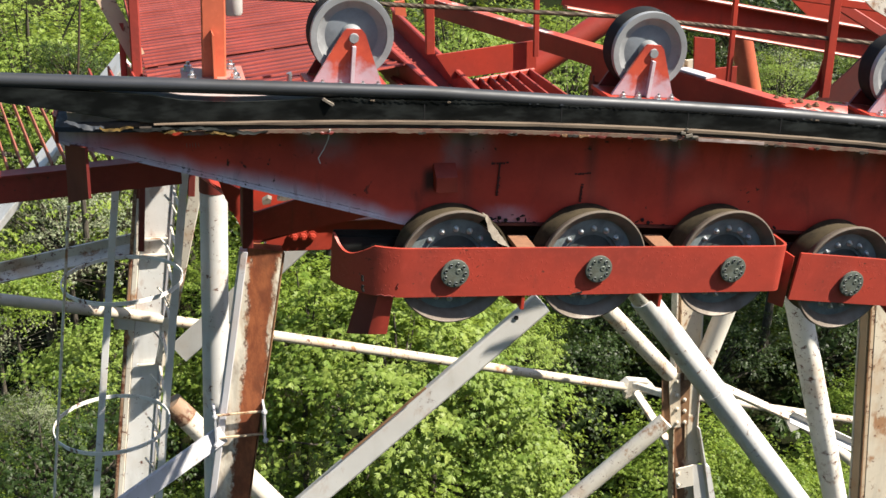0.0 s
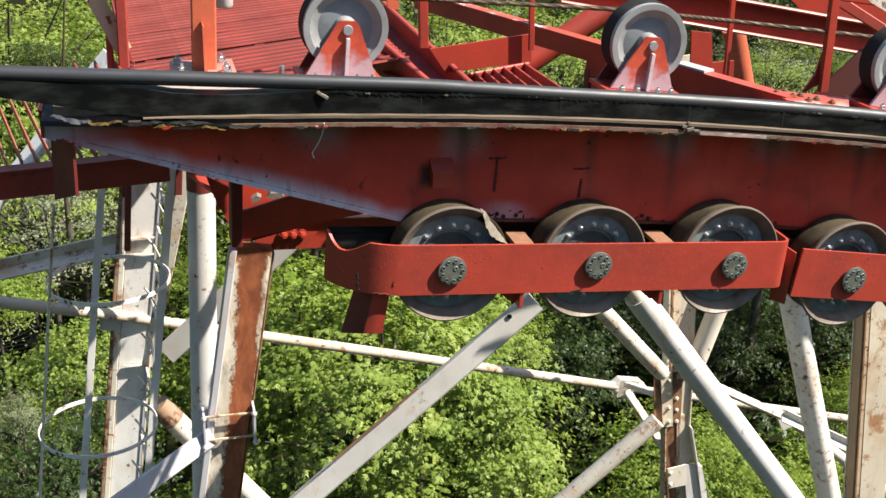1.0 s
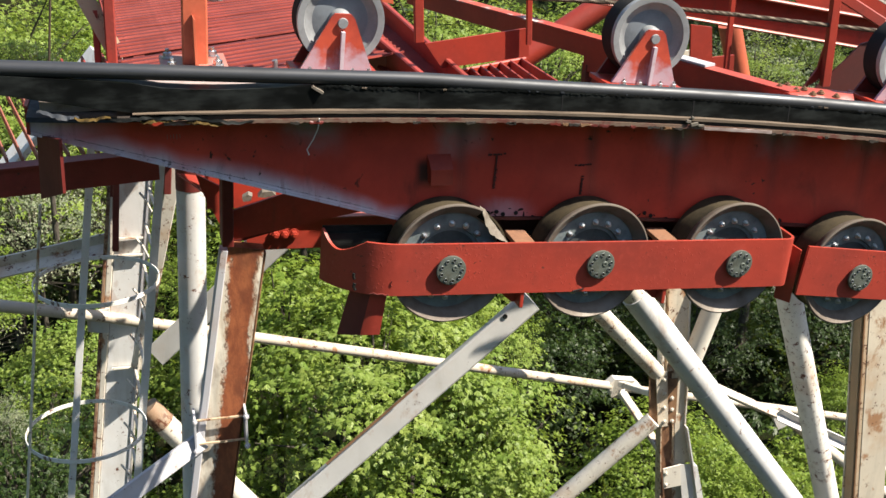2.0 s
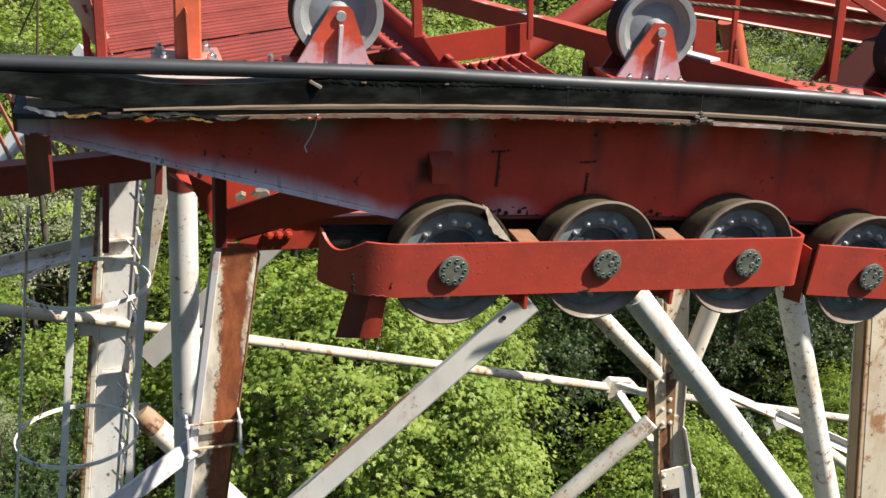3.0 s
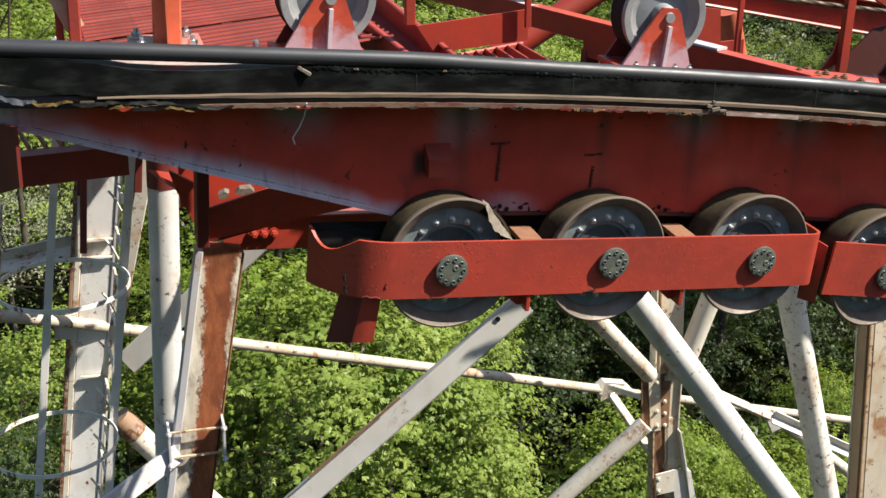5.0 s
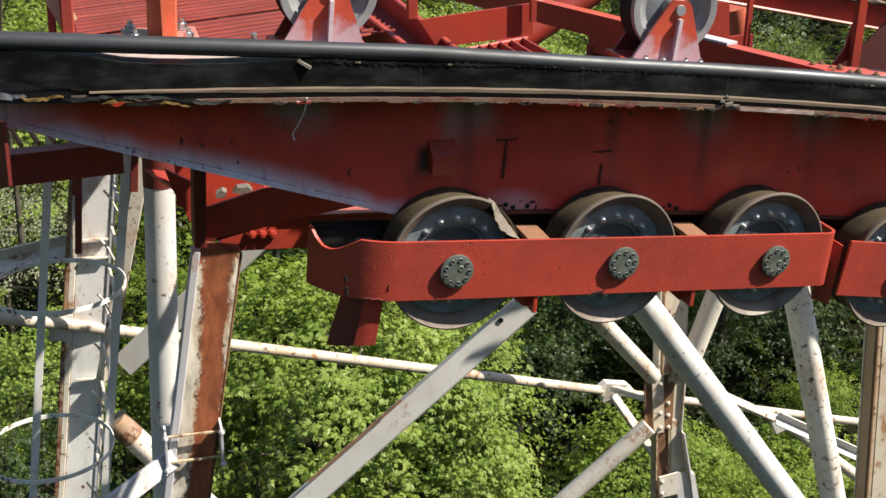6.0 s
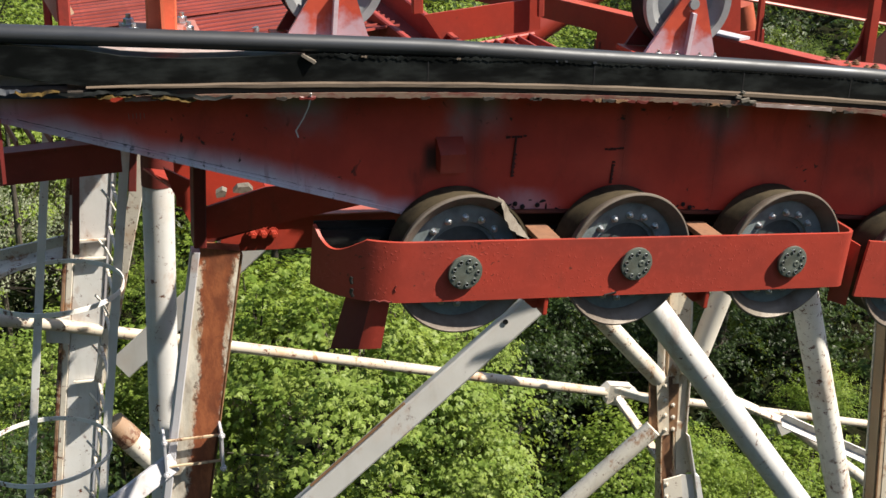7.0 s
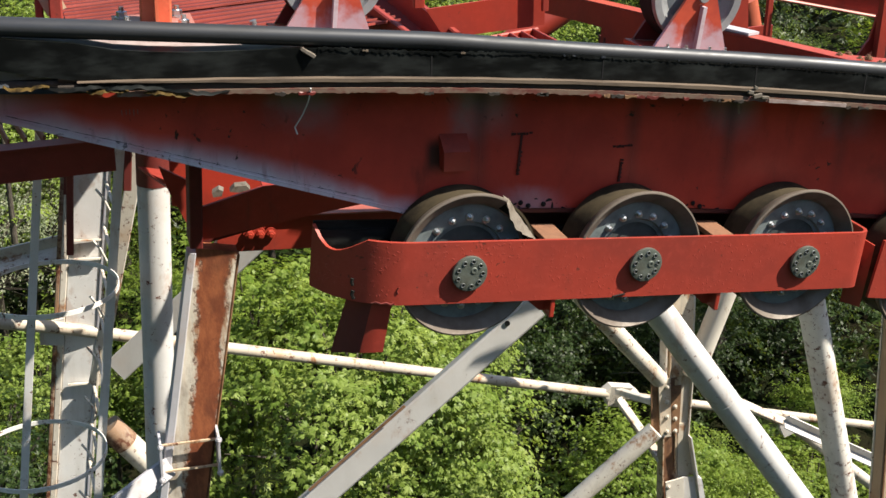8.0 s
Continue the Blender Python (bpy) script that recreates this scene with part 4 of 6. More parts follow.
def bogie(at, tilt, hubs, u0, u1, r0, r1, label, low, high, broken=False, scoop=False, tail=False):
    top = thing("roller_bogie", label, "roller bogie", (0, 0, 0), "bogies under the saddle")
    top.matrix_basis = Matrix.Translation(at) @ Matrix.Rotation(radians(tilt), 4, "Y")
    back = 0.205
    part("front_plate", strap(u0, u1, low, high, r0, r1, back, scoop), red_flaky, top, "red plate with flaking paint", 40)
    # back plates coloured dark for old grease and for the shade inside the bogie
    part("back_plate", bm_box(u0 + (0.030 if scoop else 0.004), u1 - 0.004, back, back + 0.012, low, high - 0.022), grease if scoop else dark_brown, top)
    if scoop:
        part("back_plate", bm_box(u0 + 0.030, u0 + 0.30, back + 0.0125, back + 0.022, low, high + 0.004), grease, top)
    for a, b in zip(hubs, hubs[1:]):
        c = (a + b) / 2
        part("cross_bar", bm_box(c - 0.035, c + 0.045, 0.045, back - 0.002, high - 0.03, high - 0.012, None, 0.003), tan, top, "tan-primed cross bar")
        bm = slab([(c - 0.100, low + 0.004), (c + 0.004, low + 0.004), (c + 0.004, low - 0.060), (c - 0.020, low - 0.060)], 0.075, 0.087)
        box(bm, c - 0.004, c + 0.012, 0.026, 0.105, low - 0.066, low + 0.003, None, 0.004)
        part("lower_tab", bm, red_plain, top)
    for k, u in enumerate(hubs):
        wheel_parts(top, Matrix.Translation((u + (0.022 if broken and k == 0 else 0.003), 0.005, -0.003)) @ Matrix.Rotation(radians(4.2 if broken and k == 0 else 6), 4, "Z") @ Matrix.Rotation(radians(0 if broken and k == 0 else 23 * k), 4, "Y"), broken and k == 0)
        hub_cap(top, Matrix.Translation((u + 0.006, 0.005, (-0.010, 0.002, -0.007)[k])) @ Matrix.Rotation(radians(4), 4, "Z") @ Matrix.Rotation(radians(31 * k), 4, "Y") @ Matrix.Diagonal((1.02, 0.6, 1.02, 1)))
    if tail:
        # curved guide plate hanging under the rounded end
        bm = bmesh.new()
        rows = []
        bend = [(-0.932, 0.165), (-0.918, 0.135), (-0.905, 0.105), (-0.893, 0.08), (-0.881, 0.063), (-0.863, 0.055), (-0.844, 0.053), (-0.822, 0.053)]
        for k, (x, y) in enumerate(bend):
            out = 1 - k / (len(bend) - 1)
            drop = low - 0.172 - 0.42 * (y - 0.053)
            slip = 0.020 + 0.032 * out
            rows.append([bm.verts.new(p) for p in ((x - slip, y, drop), (x - slip + 0.004, y + 0.012, drop), (x + 0.004, y + 0.012, low + 0.02), (x, y, low + 0.02))])
        for a, b in zip(rows, rows[1:]):
            for j in range(4):
                bm.faces.new((a[j], a[(j + 1) % 4], b[(j + 1) % 4], b[j]))
        bm.faces.new(rows[0][::-1])
        bm.faces.new(rows[-1])
        bmesh.ops.recalc_face_normals(bm, faces=bm.faces[:])
        # side turned from the sun gets a deeper red, for its shade and grime
        for f in bm.faces:
            f.material_index = 1 if f.calc_center_median().x < -0.895 else 0
        part("guide_plate", bm, red_plain, top, "curved red guide plate, left side darker for shade and grime", 22).data.materials.append(deep_red)
    else:
        bm = plate([(u0 - 0.045, 0.10, low - 0.05), (u0 + 0.002, 0.05, low - 0.05), (u0 - 0.012, 0.05, high - 0.03), (u0 - 0.06, 0.12, high - 0.01)], (0.008, 0.01, 0))
        part("end_shield", bm, red_plain, top)
    return top


first_bogie = bogie((0.598, 0, 11.966), 3.78, (-0.6, 0.0, 0.6), -1.080, 0.862, 0.30, 0.05, "red three-wheel rope bogie with one broken wheel rim", -0.114, 0.091, True, True, True)
bogie((2.365, 0, 11.728), 8.5, (-0.602, 0.0, 0.602), -0.872, 0.86, 0.0, 0.05, "red rope bogie beside the broken one", -0.106, 0.108)


# hardened drips and weld scars on the first bogie
to_bogie = first_bogie.matrix_basis.inverted()
for pts, r, mat in (([(-0.352, 0.074, 11.990), (-0.354, 0.075, 11.978), (-0.351, 0.074, 11.966)], 0.006, dark_brown), ([(-0.350, 0.073, 11.950), (-0.353, 0.075, 11.936), (-0.348, 0.072, 11.922)], 0.007, dark_brown), ([(-0.219, 0.024, 11.966), (-0.225, 0.025, 11.954), (-0.221, 0.024, 11.946)], 0.0025, red_dark), ([(-0.300, 0.046, 11.912), (-0.286, 0.041, 11.917), (-0.272, 0.036, 11.911), (-0.256, 0.031, 11.915), (-0.243, 0.028, 11.909), (-0.232, 0.026, 11.913)], 0.0042, red_dark), ([(0.499, 0.021, 11.861), (0.542, 0.021, 11.867)], 0.003, grease)):
    part("paint_drip", tube_along([to_bogie @ Vector(p) for p in pts], r, 7), mat, first_bogie, "", 50)


# ---------------------------------------------------------------- upright rollers on the saddle
def rope_roller(x, z, tilt):
    top = thing("support_roller", "light grey rimmed roller on a red triangular bracket", "roller", (0, 0, 0), "rollers above the saddle")
    top.matrix_basis = Matrix.Translation((x, 0.43, z)) @ Matrix.Rotation(radians(tilt), 4, "Y")
    w = [(0.03, 0.162), (0.033, 0.166), (0.05, 0.166), (0.055, 0.158), (0.060, 0.128), (0.075, 0.118), (0.085, 0.03), (0.10, 0.03), (0.10, 0.115), (0.06, 0.14), (0.055, 0.15)]
    face = [(0.030, 0.165), (0.050, 0.166), (0.098, 0.165), (0.105, 0.160), (0.105, 0.10), (0.062, 0.10), (0.058, 0.118), (0.045, 0.135), (0.032, 0.140), (0.030, 0.158)]
    wheel = part("wheel", lathe(face, 72), roller_grey, top, "light grey roller with deep rim", 30)
    part("disc", lathe([(0.0615, 0.02), (0.060, 0.104), (0.064, 0.118), (0.09, 0.118), (0.09, 0.02)], 56), roller_disc, wheel, "scuffed grey roller disc", 30)
    part("tread", lathe([(0.056, 0.164), (0.058, 0.169), (0.145, 0.170), (0.147, 0.13), (0.1, 0.13), (0.1, 0.164)], 72), rubber, wheel, "black worn tread", 35)
    part("hub", lathe([(0.018, 0.0), (0.018, 0.034), (0.030, 0.042), (0.064, 0.044), (0.064, 0.0)], 32), roller_grey, wheel, "", 35)
    tri = [(-0.155, -0.185), (0.125, -0.185), (0.045, 0.018), (0.030, 0.034), (-0.030, 0.034), (-0.045, 0.018)]
    part("bracket_plate", slab(tri, -0.002, 0.012), bracket_mat, top, "red triangular plate")
    part("rib", slab([(-0.006, -0.185), (0.008, -0.185), (0.008, -0.03), (-0.006, -0.03)], -0.026, -0.002), rubbed_rib, top, "rib rubbed to pale violet primer")
    part("axle_end", lathe([(-0.012, 0.0), (-0.012, 0.018), (-0.002, 0.020), (-0.002, 0.0)], 20), roller_grey, top, "pale axle end", 35)
    part("foot", bm_box(-0.18, 0.15, -0.06, 0.18, -0.205, -0.187, None, 0.003), red_plain, top)
    part("pedestal", bm_box(-0.17, 0.14, -0.04, 0.17, -0.27, -0.205), red_dark, top)
    part("rear_plate", slab(tri, 0.155, 0.167), red_dark, top)
    seed = part("foot_bolt", bolt_mesh(0.011, 0.018), zinc, top)
    seed.matrix_basis = Matrix.Translation((-0.12, -0.035, -0.187)) @ Matrix.Rotation(radians(-90), 4, "X")
    for u in (-0.05, 0.04, 0.10):
        mesh_copy("foot_bolt", seed, Matrix.Translation((u, -0.035, -0.187)) @ Matrix.Rotation(radians(-90), 4, "X"), top)


rope_roller(-0.322, 12.846, 4.0)
rope_roller(0.943, 12.746, 5.5)
rope_roller(2.185, 12.608, 8.0)


# ---------------------------------------------------------------- steel tower
tower = thing("steel_tower", "white steel cableway tower with rust stains", "tower", (0, 0, ground_z(0.5, 3.5)))
TZ = Vector(tower.location)


def member(name, profile, a, b, mat, up=(0, -1, 0.2), label="", parent=None, smooth=None):
    bm = prism(profile, Vector(a) - TZ, Vector(b) - TZ, up)
    return part(name, bm, mat, parent or tower, label, smooth)


def further(a, b, k):
    """The point k metres past b on the line from a."""
    a, b = Vector(a), Vector(b)
    return b + (b - a).normalized() * k


def foot(a, b):
    """Where the line from a through b reaches the ground."""
    a, b = Vector(a), Vector(b)
    d = (b - a).normalized()
    k = 0.0
    while (b + d * k).z > ground_z((b + d * k).x, (b + d * k).y) - 0.3 and k < 40:
        k += 0.1
    return b + d * k


def washed_web(a, b, width, depth, mat, name, label):
    """A leg plate whose UV runs across the face and up it."""
    a, b = Vector(a), Vector(b)
    bm = prism([(-width / 2, -depth / 2), (width / 2, -depth / 2), (width / 2, depth / 2), (-width / 2, depth / 2)], a - TZ, b - TZ, (0, -1, 0.2))
    layer = bm.loops.layers.uv.new("wash")
    for f in bm.faces:
        for l in f.loops:
            c = l.vert.co + TZ
            line = a + (b - a) * ((c.z - a.z) / (b.z - a.z))
            l[layer].uv = ((c.x - line.x) / width + 0.5, c.z)
    return part(name, bm, mat, tower, label)


# rust-washed column below the cantilever, an open section with side flanges
A, B = (-0.543, 2.450, 11.175), (-0.826, 2.400, 9.472)
low = foot(A, B)
washed_web(Vector(A) + Vector((0.0025, 0, 0)), low + Vector((0.0025, 0, 0)), 0.205, 0.105, rust_mat, "leg", "white leg washed brown by rust")
dx = Vector((-0.124, -0.02, 0))
member("leg_flange", rect(0.045, 0.10), Vector(A) + dx, low + dx, white_cool, (0, -1, 0.2), "grey-white side flange")
member("leg_flange", rect(0.012, 0.08), Vector(A) + Vector((0.112, 0.01, -0.05)), low + Vector((0.112, 0.01, 0)), rust_brown)
# clamp collar with its two straps
C0, C1 = Vector((-0.867, 2.300, 10.055)), Vector((-0.617, 2.300, 10.025))
for dz in (0.075, -0.085):
    bm = bm_box(C0.x - 0.03, C1.x + 0.025, 2.318, 2.332, C0.z + dz - 0.005, C0.z + dz + 0.005)
    bmesh.ops.translate(bm, verts=bm.verts[:], vec=-TZ)
    part("collar_strap", bm, heavy_rust, tower, "rusty clamp strap")
for x in (C0.x - 0.03, C1.x + 0.02):
    bm = bm_box(x - 0.007, x + 0.007, 2.27, 2.40, C0.z - 0.12, C0.z + 0.12, None, 0.002)
    bmesh.ops.translate(bm, verts=bm.verts[:], vec=-TZ)
    part("collar_plate", bm, white_cool, tower)
    seed = part("collar_bolt", bolt_mesh(0.012, 0.02), white_cool, tower)
    seed.matrix_basis = pose(x, 2.27, C0.z + 0.1) @ Matrix.Identity(4)
    seed.location -= TZ
    mesh_copy("collar_bolt", seed, Matrix.Translation(Vector((x, 2.27, C0.z - 0.1)) - TZ), tower)
# brace that runs down from the collar
a, b = (-0.850, 2.360, 9.981), (-1.399, 1.950, 9.851)
member("brace", rect(0.118, 0.03, 0.004), a, further(a, b, 3.0), white_cool, (0, -1, 0.1), "bright white flat brace")
# round leg
a, b = (-0.784, 3.560, 11.158), (-0.884, 3.500, 8.746)
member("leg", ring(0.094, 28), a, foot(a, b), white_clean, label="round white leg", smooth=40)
member("leg_cap", ring(0.097, 28), further(b, a, 0.0), further(b, a, 0.55), red_dark, label="red-painted top of the round leg", smooth=40)
# column that carries the ladder: open channel with flanges
a, b = (-1.152, 4.300, 10.995), (-1.518, 4.300, 8.299)
la, lb = Vector(a), foot(a, b)
up = (la - lb).normalized()
top_l = la + up * 1.2
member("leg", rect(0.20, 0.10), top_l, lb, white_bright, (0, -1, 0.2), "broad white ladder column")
for s, w, m, lab in ((-0.124, 0.044, white_old, "pale side flange"), (-0.159, 0.028, flaking_edge, "rust-edged flange"), (0.117, 0.030, white_cool, "")):
    off = Vector((s, -0.012, 0.0))
    member("leg_flange", rect(w, 0.104), top_l + off, lb + off, m, (0, -1, 0.2), lab)
member("leg_stripe", rect(0.034, 0.104), la + Vector((-0.137, -0.014, 0.0)) + up * -0.1, la + Vector((-0.137, -0.014, 0)) + up * 1.1, red_dark, (0, -1, 0.2), "red-painted upper flange")
# rust-lined stiffeners across the column and a loose patch plate
for z, x0, x1 in ((10.453, -1.292, -1.125), (10.583, -1.278, -1.112), (9.55, -1.41, -1.24)):
    member("stiffener", rect(0.012, 0.03, 0.001), (x0, 4.225, z), (x1, 4.225, z - 0.006), white_old, (0, -1, 0.2), "rust-lined stiffener")
# stay behind the ladder
a, b = (-0.892, 3.900, 11.060), (-1.044, 3.950, 10.422)
member("stay", rect(0.09, 0.03), further(b, a, 0.3), further(a, b, 0.8), white_old, (0, -1, 0.2))
# long cross pipe
P0, P1, P2, P3 = (-2.286, 3.900, 10.325), (-1.450, 4.200, 9.996), (3.158, 5.300, 8.276), (5.667, 5.300, 7.630)
member("cross_pipe", ring(0.043, 20), further(P1, P0, 2.5), P1, tan_pipe, label="thin rusty cross pipe", smooth=40)
member("cross_pipe", ring(0.042, 20), P1, P2, tan_pipe, label="thin rusty cross pipe", smooth=40)
member("cross_pipe", ring(0.040, 20), P2, further(P2, P3, 1.5), tan_pipe, label="thin rusty cross pipe", smooth=40)
bm = bmesh.new()
plate([(-1.551, 4.220, 10.029), (-1.393, 4.220, 10.043), (-1.408, 4.220, 9.846), (-1.556, 4.220, 9.869)], (0, 0.015, 0), bm)
bmesh.ops.translate(bm, verts=bm.verts[:], vec=-TZ)
part("gusset", bm, white, tower)
# thin angle at the far side of the ladder column
a, b = (-2.338, 4.400, 10.324), (-1.331, 4.400, 10.495)
member("stay", angle_bar(0.12, 0.10, 0.012), further(b, a, 2.0), b, white_old, (0, -0.4, 1), "grey weathered angle stay")
# broad white strut seen past the walkway
a, b = (-2.345, 4.750, 10.628), (-1.348, 4.750, 11.788)
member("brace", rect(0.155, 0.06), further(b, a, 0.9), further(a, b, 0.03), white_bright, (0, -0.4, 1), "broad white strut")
# flat strut behind the round leg
a, b = (-0.105, 3.900, 10.665), (-1.086, 4.100, 9.687)
member("brace", rect(0.172, 0.06), a, b, white, (0, -1, 0.5), "flat white strut with cut end")
# open pipe end low beside the ladder
a, b = (-1.185, 4.600, 8.981), (-0.414, 4.600, 7.936)
member("brace", ring(0.092, 24), a, further(a, b, 3.0), white_old, label="rusty pipe brace", smooth=40)
member("pipe_end", ring(0.0935, 24), further(b, a, 0.003), Vector(a) + (Vector(b) - Vector(a)).normalized() * 0.2, flaking_edge, label="rust-scabbed open end", smooth=40)
# front diagonals
a, b = (1.214, 2.400, 10.693), (-0.307, 2.450, 9.355)
member("brace", rect(0.138, 0.10, 0.01), further(b, a, -0.015), foot(a, b), white, (0, -1, 0.4), "broad white diagonal")
p, q = Vector((0.437, 2.355, 10.167)), Vector((-0.105, 2.385, 9.684))
member("rust_edge", rect(0.016, 0.006, 0.001), p, q, rust_brown, (0, -1, 0.4), "flaking rusty edge")
# black disc laid on the brace, standing for the dark inside of a hole
seed = part("bolt_hole", lathe([(0, 0.0), (0, 0.016), (0.003, 0.016), (0.003, 0.0)], 14), grease, tower)
seed.matrix_basis = Matrix.Translation(Vector((1.023, 2.3625, 10.605)) - TZ) @ Vector((0, -1, 0)).rotation_difference(Vector((-0.209, -0.957, 0.202))).to_matrix().to_4x4()
a, b = (1.796, 2.450, 10.793), (3.282, 2.450, 8.887)
neck = Vector(a) + (Vector(b) - Vector(a)) * 0.085
member("brace_neck", ring(0.080, 28), further(b, a, 0.16), neck, white_old, label="stained neck above the sleeve", smooth=40)
member("brace", ring(0.090, 28), neck, foot(a, b), white_clean, label="round white diagonal", smooth=40)
m0, m1 = Vector(a) + (Vector(b) - Vector(a)) * 0.48, Vector(a) + (Vector(b) - Vector(a)) * 0.484
member("weld_ring", ring(0.0925, 28), m0, m1, white_clean, smooth=40)
# rear column: pale upper leg spliced to a rust-washed lower one that widens downwards
ra, rm = Vector((3.277, 4.470, 9.537)), Vector((3.331, 4.470, 8.866))
ru = (ra - rm).normalized()
rt = ra + ru * 2.2
rb = foot(rm, (3.438, 4.470, 7.664))
member("leg", rect(0.262, 0.02, 0.002), rt, rm + ru * 0.003, cream, (0, -1, 0.2), "cream-stained upper rear column")
member("leg_flange", rect(0.016, 0.04, 0.002), rt + Vector((0.134, 0.0, 0)), rm + Vector((0.134, 0.0, 0)), white, label="white rear flange")
member("leg_flange", rect(0.014, 0.11, 0.002), rt + Vector((-0.134, -0.02, 0)), rm + Vector((-0.134, -0.02, 0)), white_old, label="pale rear flange")
member("leg_rib", rect(0.012, 0.05, 0.002), rt + Vector((-0.085, -0.03, 0)), rm + Vector((-0.085, -0.03, 0)), heavy_rust, label="rust-lined rib")
washed_web(rm, rb, 0.262, 0.02, rear_rust, "leg", "rust-streaked lower rear column")
member("leg_flange", rect(0.014, 0.10, 0.002), rm + Vector((-0.134, 0.0, 0)), rb + Vector((-0.134, 0.0, 0)), heavy_rust, label="rusted rear flange")
member("leg_flange", rect(0.012, 0.05, 0.002), rm + Vector((0.136, -0.01, 0)), Vector((3.490, 4.460, 8.300)), white_old)
member("leg_rib", rect(0.016, 0.014, 0.002), rm + Vector((-0.012, -0.014, -0.02)), Vector((3.417, 4.456, 7.93)), heavy_rust, label="rusted rib of the lower column")


def tower_plate(name, pts, thick, mat, label=""):
    return part(name, plate([Vector(p) - TZ for p in pts], thick), mat, tower, label)


tower_plate("splice_plate", [(3.136, 4.410, 8.889), (3.244, 4.410, 8.895), (3.309, 4.410, 8.335), (3.214, 4.410, 8.334)], (0, 0.016, 0), cream, "bolted splice plate")
tower_plate("splice_plate", [(3.275, 4.447, 8.80), (3.375, 4.447, 8.79), (3.400, 4.447, 8.33), (3.320, 4.447, 8.335)], (0, 0.010, 0), rust_brown, "rusted splice plate")
tower_plate("brace_gusset", [(3.079, 4.430, 8.901), (3.147, 4.430, 8.923), (3.213, 4.430, 8.376), (3.132, 4.430, 8.361)], (0, 0.014, 0), rust_brown, "rust-brown gusset plate")
tower_plate("flared_web", [(3.385, 4.452, 8.42), (3.478, 4.452, 8.42), (3.488, 4.452, 8.309), (3.604, 4.452, 7.890), (3.440, 4.452, 7.890)], (0, 0.007, 0), cream, "cracked white web that widens downwards")
tower_plate("splice_plate", [(3.295, 4.385, 7.896), (3.457, 4.385, 7.918), (3.492, 4.385, 7.697), (3.323, 4.385, 7.683)], (0, 0.016, 0), white_old, "white lower splice plate")
tower_plate("lower_web", [(3.462, 4.405, 7.911), (3.578, 4.405, 7.896), (3.700, 4.405, 7.30), (3.57, 4.405, 7.30)], (0, 0.012, 0), white, "white lower web plate")
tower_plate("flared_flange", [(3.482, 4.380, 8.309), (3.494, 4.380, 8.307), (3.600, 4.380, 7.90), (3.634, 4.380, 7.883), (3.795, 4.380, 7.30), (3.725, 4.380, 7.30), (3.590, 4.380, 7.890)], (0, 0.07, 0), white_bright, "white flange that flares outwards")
bolt_seed = None
for base, run, count in (((3.221, 4.409, 8.817), (0.0150, 0, -0.143), 4), ((3.334, 4.446, 8.597), (0.0130, 0, -0.119), 3), ((3.324, 4.384, 7.85), (0.013, 0, -0.125), 2)):
    for k in range(count):
        at = Matrix.Translation(Vector(base) + Vector(run) * k - TZ)
        if bolt_seed is None:
            bolt_seed = part("splice_bolt", bolt_mesh(0.014, 0.018), white_old, tower)
            bolt_seed.matrix_basis = at
        else:
            mesh_copy("splice_bolt", bolt_seed, at, tower)
# braces that meet at the rear column
for pa, pb, r, k0, k1 in (((2.331, 4.100, 9.788), (3.137, 4.400, 8.905), 0.072, 1.0, 0), ((3.577, 4.380, 9.432), (3.453, 4.380, 9.008), 0.086, 1.0, 0.1), ((3.147, 4.400, 8.424), (2.339, 4.500, 7.625), 0.077, 0, 5.0)):
    member("brace", ring(r, 24), further(pb, pa, k0), further(pa, pb, k1), white_old, label="round rust-freckled brace", smooth=40)
for pa, pb in (((3.195, 5.200, 8.271), (3.296, 4.500, 8.047)), ((3.188, 5.200, 8.353), (3.181, 4.500, 8.627)), ((3.628, 4.500, 8.708), (4.862, 4.900, 7.916))):
    member("stay", rect(0.075, 0.05), pa, pb, white_old, (0, -1, 1), "pale angle stay")
bm = bmesh.new()
plate([(3.076, 5.250, 8.325), (3.141, 5.250, 8.380), (3.333, 5.200, 8.368), (3.374, 5.150, 8.335), (3.246, 5.150, 8.324), (3.232, 5.200, 8.185), (3.123, 5.250, 8.182)], (0, 0.09, 0), bm)
bmesh.ops.translate(bm, verts=bm.verts[:], vec=-TZ)
part("gusset", bm, white_old, tower)
a, b = (4.771, 4.900, 7.991), (5.820, 4.700, 7.165)
member("brace", ring(0.055, 20), a, further(a, b, 4.0), white_old, label="thin rusty brace", smooth=40)
a, b = (5.007, 4.600, 7.934), (5.606, 4.500, 7.626)
member("stay", angle_bar(0.09, 0.09, 0.012), further(b, a, 0.5), further(a, b, 1.0), white, (0, -0.5, 1))
bm = bmesh.new()
plate([(4.617, 4.800, 8.041), (4.827, 4.800, 8.061), (4.876, 4.800, 7.947), (4.701, 4.800, 7.884)], (0, 0.06, 0), bm)
bmesh.ops.translate(bm, verts=bm.verts[:], vec=-TZ)
part("gusset", bm, white, tower)
